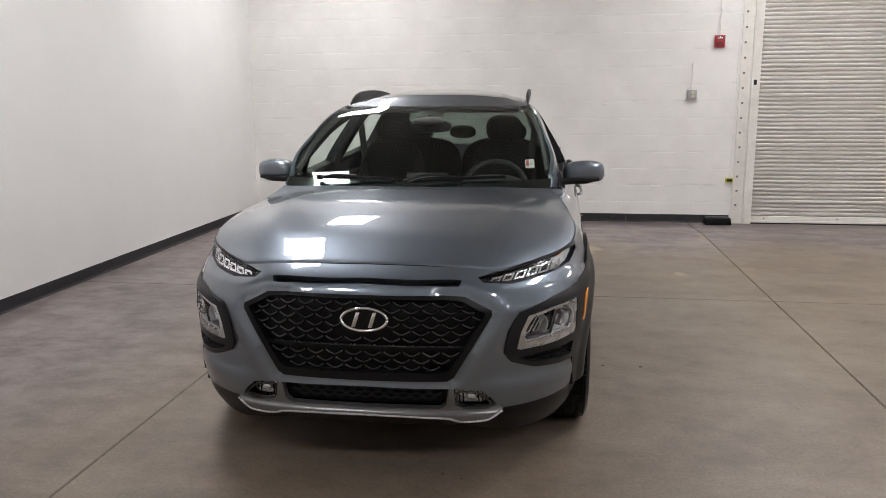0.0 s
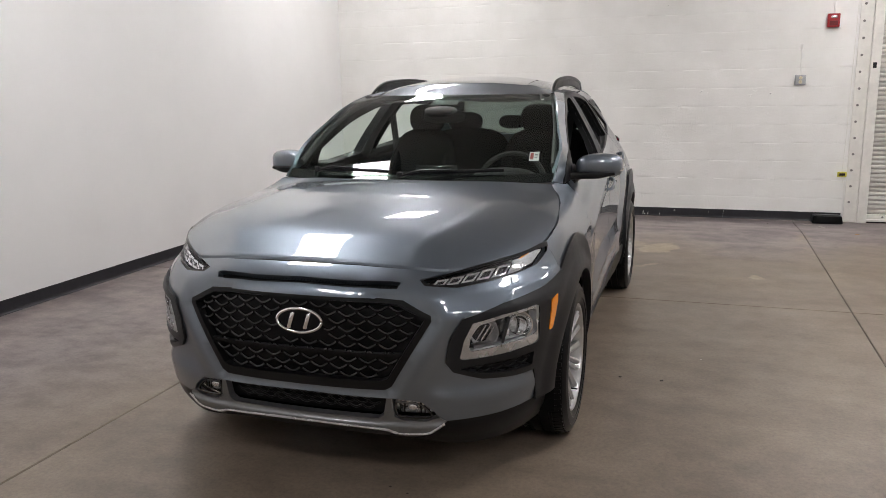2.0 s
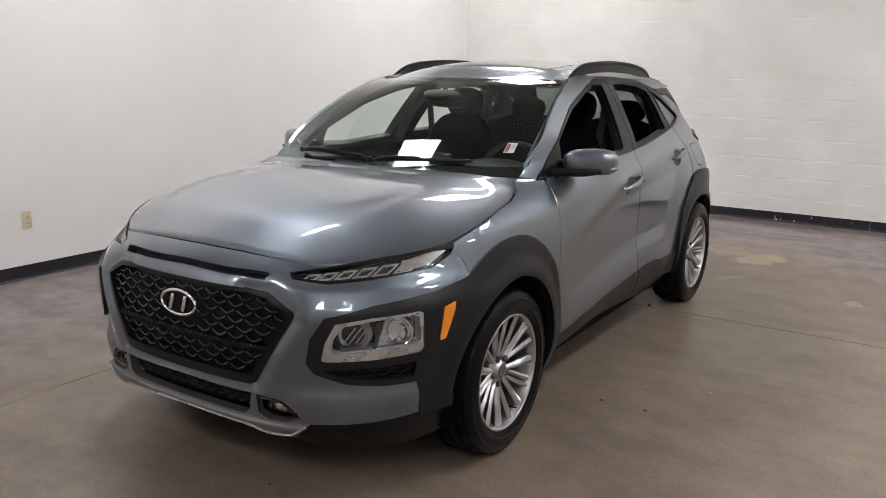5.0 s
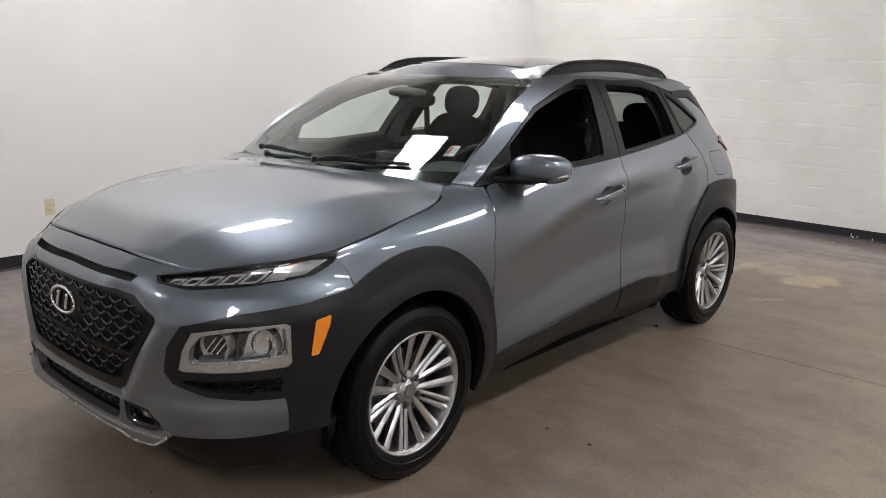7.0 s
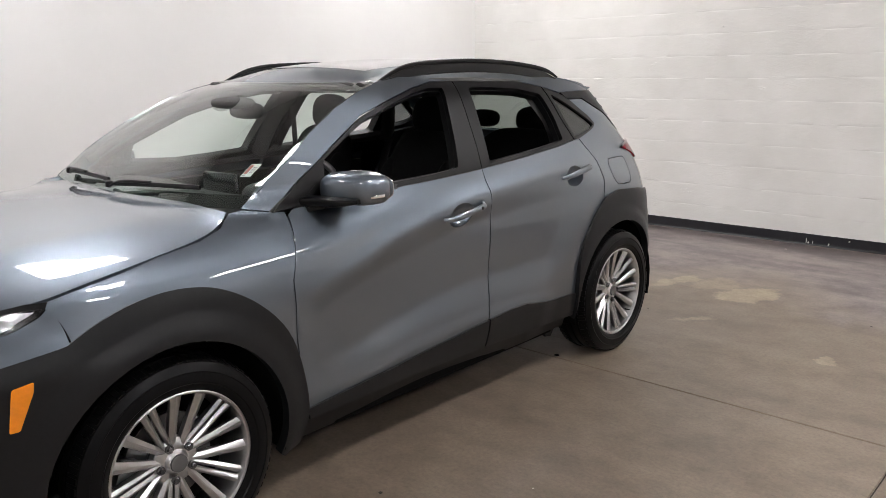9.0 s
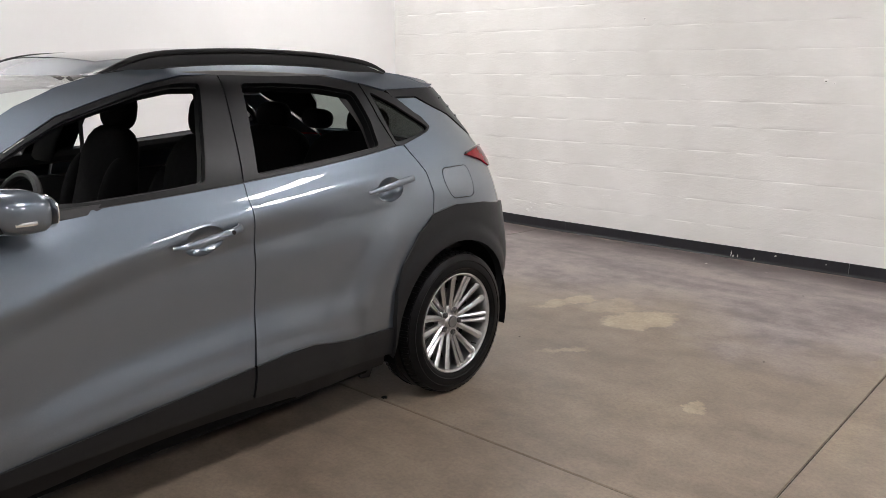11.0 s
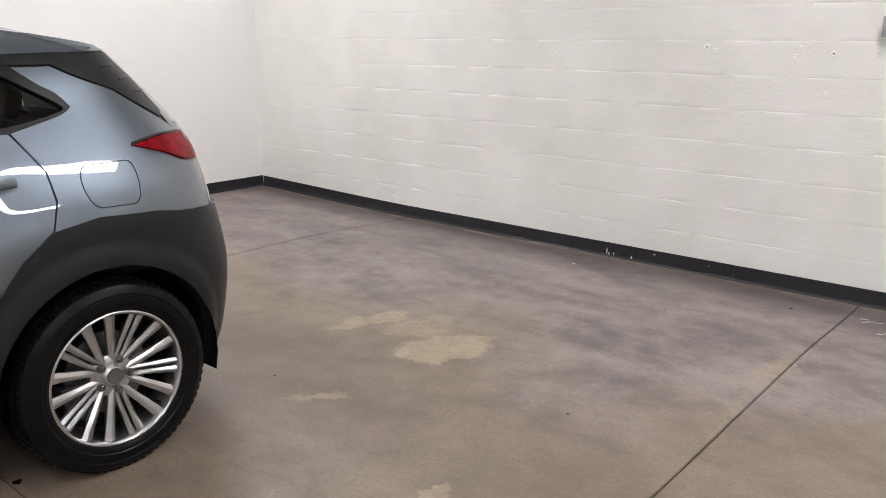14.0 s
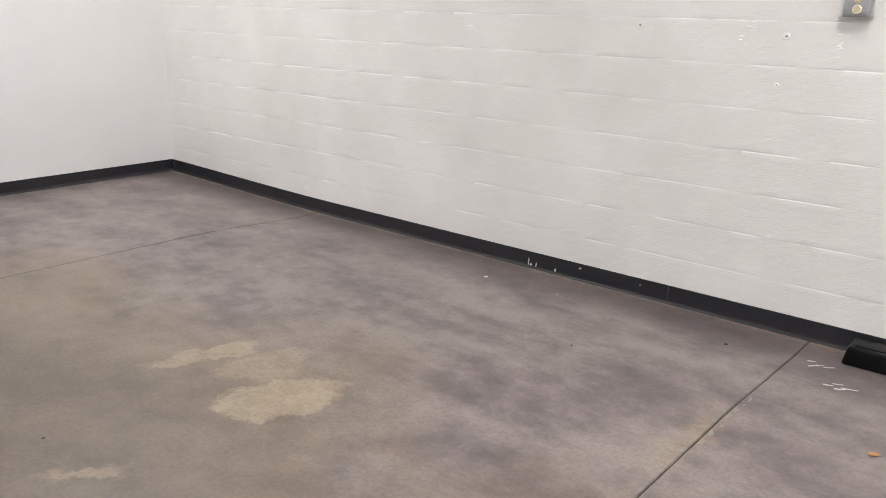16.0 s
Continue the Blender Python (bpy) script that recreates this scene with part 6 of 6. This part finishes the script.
# seats
def cushion(cx, cy, cz, hx, hy, hz, tilt_deg, p=3.2):
    return moved(blob((0, 0, 0), (hx, hy, hz), 28, 18, p), pose(cx, cy, cz, tilt_deg))


def front_seat(x):
    s = part("front_seat", cushion(x, 1.20, 0.63, 0.25, 0.27, 0.095, 6), CLOTH, car, "charcoal cloth front seat")
    part("seat_base", box(x - 0.20, 1.0, 0.30, x + 0.20, 1.42, 0.56, 0.03), TRIM, s)
    for d in (-0.175, 0.175):
        part("bolster", cushion(x + d, 1.545, 0.88, 0.05, 0.085, 0.23, -17, 2.4), CLOTH, s)
    part("backrest", cushion(x, 1.575, 0.93, 0.215, 0.070, 0.31, -17), CLOTH, s)
    part("headrest", cushion(x, 1.685, 1.295, 0.118, 0.055, 0.092, -10, 2.7), CLOTH, s)
    for d in (-0.055, 0.055):
        part("post", sweep([(x + d, 1.655, 1.17), (x + d, 1.668, 1.22), (x + d, 1.68, 1.27)], 0.006, n=4, sides=8), CHROME, s)
    return s


front_seat(0.37)
front_seat(-0.37)
bench = part("rear_seat", cushion(0, 2.16, 0.65, 0.62, 0.25, 0.09, 6), CLOTH, car, "charcoal cloth rear bench")
part("seat_base", box(-0.58, 1.98, 0.32, 0.58, 2.36, 0.60, 0.03), TRIM, bench)
for x in (-0.32, 0.32):
    part("backrest", cushion(x, 2.43, 0.93, 0.32, 0.07, 0.27, -18), CLOTH, bench)
for x in (-0.36, 0.0, 0.36):
    part("headrest", cushion(x, 2.535, 1.235, 0.13 if x else 0.10, 0.045, 0.075 if x else 0.05, -10, 2.6), CLOTH, bench)
for side in (1, -1):
    part("seat_belt", sweep([(0.58 * side, 1.60, 1.33), (0.55 * side, 1.58, 1.05), (0.53 * side, 1.50, 0.60)], 0.022, 0.002, n=12, sides=6, up=(0, 1, 0)), TRIM, car)
# rear-view mirror and sun visors
rv = part("rear_view_mirror", moved(blob((0, 0, 0), (0.12, 0.016, 0.036), 24, 12, 3.0), pose(0.0, 0.90, 1.338, -8)), BLACK, car, "black rear-view mirror")
part("sensor_housing", blob((0.0, 0.835, 1.372), (0.085, 0.085, 0.024), 24, 12, 2.6), PILLAR, rv, "grey sensor housing behind the glass")
part("stalk", sweep([(0, 0.89, 1.345), (0, 0.875, 1.38), (0, 0.87, 1.405)], 0.012, n=6, sides=8), BLACK, rv)
for x in (-0.30, 0.30):
    part("sun_visor", moved(box(-0.19, -0.06, -0.008, 0.19, 0.06, 0.008, 0.006), pose(x, 1.12, 1.432, -14)), LINER, car, "grey sun visor")

# the car stands a touch right of the world's middle line
car.location.x = -0.013
car.scale = (1.015, 1, 1)




# ---- floor slabs and wall blocks ----
def slab(x0, y0, x1, y1):
    """A concrete slab with worn arrises that follows the fall of the floor."""
    n = 26 if y1 > 6 else 2
    xs = [x0, x0 + 0.004] + [x0 + 0.004 + (x1 - x0 - 0.008) * k / n for k in range(1, n)] + [x1 - 0.004, x1]
    ys = [y0, y0 + 0.004] + [y0 + 0.004 + (y1 - y0 - 0.008) * k / n for k in range(1, n)] + [y1 - 0.004, y1]
    bm = bmesh.new()
    g = [[bm.verts.new((x, y, floor_z(x, y) - (0.003 if x in (x0, x1) or y in (y0, y1) else 0.0))) for x in xs] for y in ys]
    for a, b in zip(g, g[1:]):
        for k in range(len(xs) - 1):
            bm.faces.new((a[k], a[k + 1], b[k + 1], b[k]))
    ring_top = g[0] + [r[-1] for r in g[1:]] + g[-1][-2::-1] + [r[0] for r in g[-2:0:-1]]
    ring_low = [bm.verts.new((v.co.x, v.co.y, -0.060)) for v in ring_top]
    for k in range(len(ring_top)):
        q = (k + 1) % len(ring_top)
        bm.faces.new((ring_top[k], ring_top[q], ring_low[q], ring_low[k]))
    return bm


for i in range(len(SLABS_X) - 1):
    for j in range(len(SLABS_Y) - 1):
        g = 0.0035
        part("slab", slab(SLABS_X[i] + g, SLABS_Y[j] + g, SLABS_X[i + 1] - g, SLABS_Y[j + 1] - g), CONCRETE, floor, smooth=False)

# filler in the saw cuts, a little under the slabs
def cut_strip(x0, y0, x1, y1, low):
    n = 60
    dx, dy = (0.0034, 0.0) if x0 == x1 else (0.0, 0.0034)
    bm = bmesh.new()
    rows = []
    for k in range(n + 1):
        x, y = x0 + (x1 - x0) * k / n, y0 + (y1 - y0) * k / n
        rows.append([bm.verts.new((x + a * dx, y + a * dy, floor_z(x, y) - low)) for a in (-1, 1)])
    for a, b in zip(rows, rows[1:]):
        bm.faces.new((a[0], a[1], b[1], b[0]))
    return bm


for x in SLABS_X[1:-1]:
    deep_cut = abs(x - 2.34) < 0.01
    part("joint_filler", cut_strip(x, WALL_F, x, WALL_B, 0.0075 if deep_cut else 0.0035), JOINT if deep_cut else FILLER_TAN, floor)
for y in SLABS_Y[1:-1]:
    for a, b in zip(SLABS_X, SLABS_X[1:]):
        part("joint_filler", cut_strip(a + 0.004, y, b - 0.004, y, 0.0040), FILLER_TAN, floor)

# blocks: 203 mm courses in running bond; each course keeps a slight lip over the one below
BW, BH = 0.4064, 0.2032


def block_mesh(name, w, h, seed):
    rnd = random.Random(seed)
    n = 12 if w > 0.3 else 6
    rows = [(0.0, 0.0034), (0.0025, 0.0016), (0.006, 0.0004), (0.03, 0.0), (h - 0.03, 0.0), (h - 0.008, -0.0009), (h - 0.0035, 0.0005), (h, 0.0034)]
    bm = bmesh.new()
    wob = [[rnd.uniform(-0.0012, 0.0012) for _ in range(n + 1)] for _ in rows]

    def filled():
        """How open the joint stands along the block: most of it is choked with paint."""
        c, span, most = rnd.uniform(0, n), rnd.uniform(1.5, 6), rnd.uniform(0.3, 1.15)
        return [most * math.exp(-(((k - c) / span) ** 4)) + rnd.uniform(-0.16, 0.16) for k in range(n + 1)]

    fill_low, fill_top = filled(), filled()
    grid = []
    for r, (z, dy) in enumerate(rows):
        grid.append([bm.verts.new((w * k / n, dy * (fill_low[k] if r < 4 else fill_top[k]) + wob[r][k] * 0.4, z + (wob[r][k] if 0 < r < 7 else 0))) for k in range(n + 1)])
    for a, b in zip(grid, grid[1:]):
        for k in range(n):
            bm.faces.new((a[k], a[k + 1], b[k + 1], b[k]))
    for f in bm.faces:
        f.smooth = True
    me = bpy.data.meshes.new(name)
    bm.to_mesh(me)
    bm.free()
    me.materials.append(BLOCK)
    return me


block_kinds = [block_mesh("block", BW, BH, k) for k in range(18)]
half_kinds = [block_mesh("block", BW / 2, BH, 40 + k) for k in range(4)]
# old anchor holes with a raised lip of paint, and lumps where paint ran
for x, z, r in ((1.298, 1.396, 0.010), (2.028, 1.365, 0.010), (2.014, 1.146, 0.006), (1.36, 1.38, 0.005), (-0.2, 1.9, 0.008), (0.9, 2.35, 0.008)):
    part("anchor_hole", moved(lathe([(0.0, r * 1.8), (0.0025, r * 1.4), (0.0035, r), (0.0008, r * 0.45)], 14, "Y"), pose(x, WALL_B, z, 0, 0, 180)), BLOCK, wall_north)
    # a flat grey disc stands in for the shade inside the hole
    part("hole", moved(lathe([(0.0011, 0.0), (0.0011, r * 0.5)], 12, "Y"), pose(x, WALL_B, z, 0, 0, 180)), HOLE_SHADE, wall_north)
rnd = random.Random(11)
lumps = [(0.221, 1.341, 9, 0.05, 0.015), (-1.319, 0.155, 14, 0.05, 0.06), (1.849, 1.373, 12, 0.035, 0.06), (2.25, 1.33, 8, 0.02, 0.05), (-0.465, 0.343, 8, 0.06, 0.02), (-0.9, 1.55, 8, 0.05, 0.05)]
for x, z, count, sx, sz in lumps:
    bm = bmesh.new()
    for k in range(count):
        q = blob((x + rnd.uniform(-sx, sx), WALL_B + 0.001, z + rnd.uniform(-sz, sz)), (rnd.uniform(0.004, 0.014), rnd.uniform(0.002, 0.0045), rnd.uniform(0.003, 0.008)), 10, 6)
        bm = merge(bm, q)
    part("paint_lump", bm, BLOCK, wall_north)
rnd = random.Random(5)
for r in range(int(CEILING / BH) + 1):
    x, z = WALL_L, 0.012 + r * BH
    first = True
    while x < JAMB_L - 0.02:
        half = first and r % 2
        w = BW / 2 if half else BW
        kind = rnd.choice(half_kinds if half else block_kinds)
        o = new("block", kind)
        o.parent = wall_north
        o.location = (x, WALL_B + rnd.uniform(-0.0004, 0.0012), z)
        if x + w > JAMB_L:
            o.scale = ((JAMB_L - x) / w, 1, 1)
        if z + BH > CEILING:
            o.scale = (o.scale[0], 1, (CEILING - z) / BH)
        x += w
        first = False
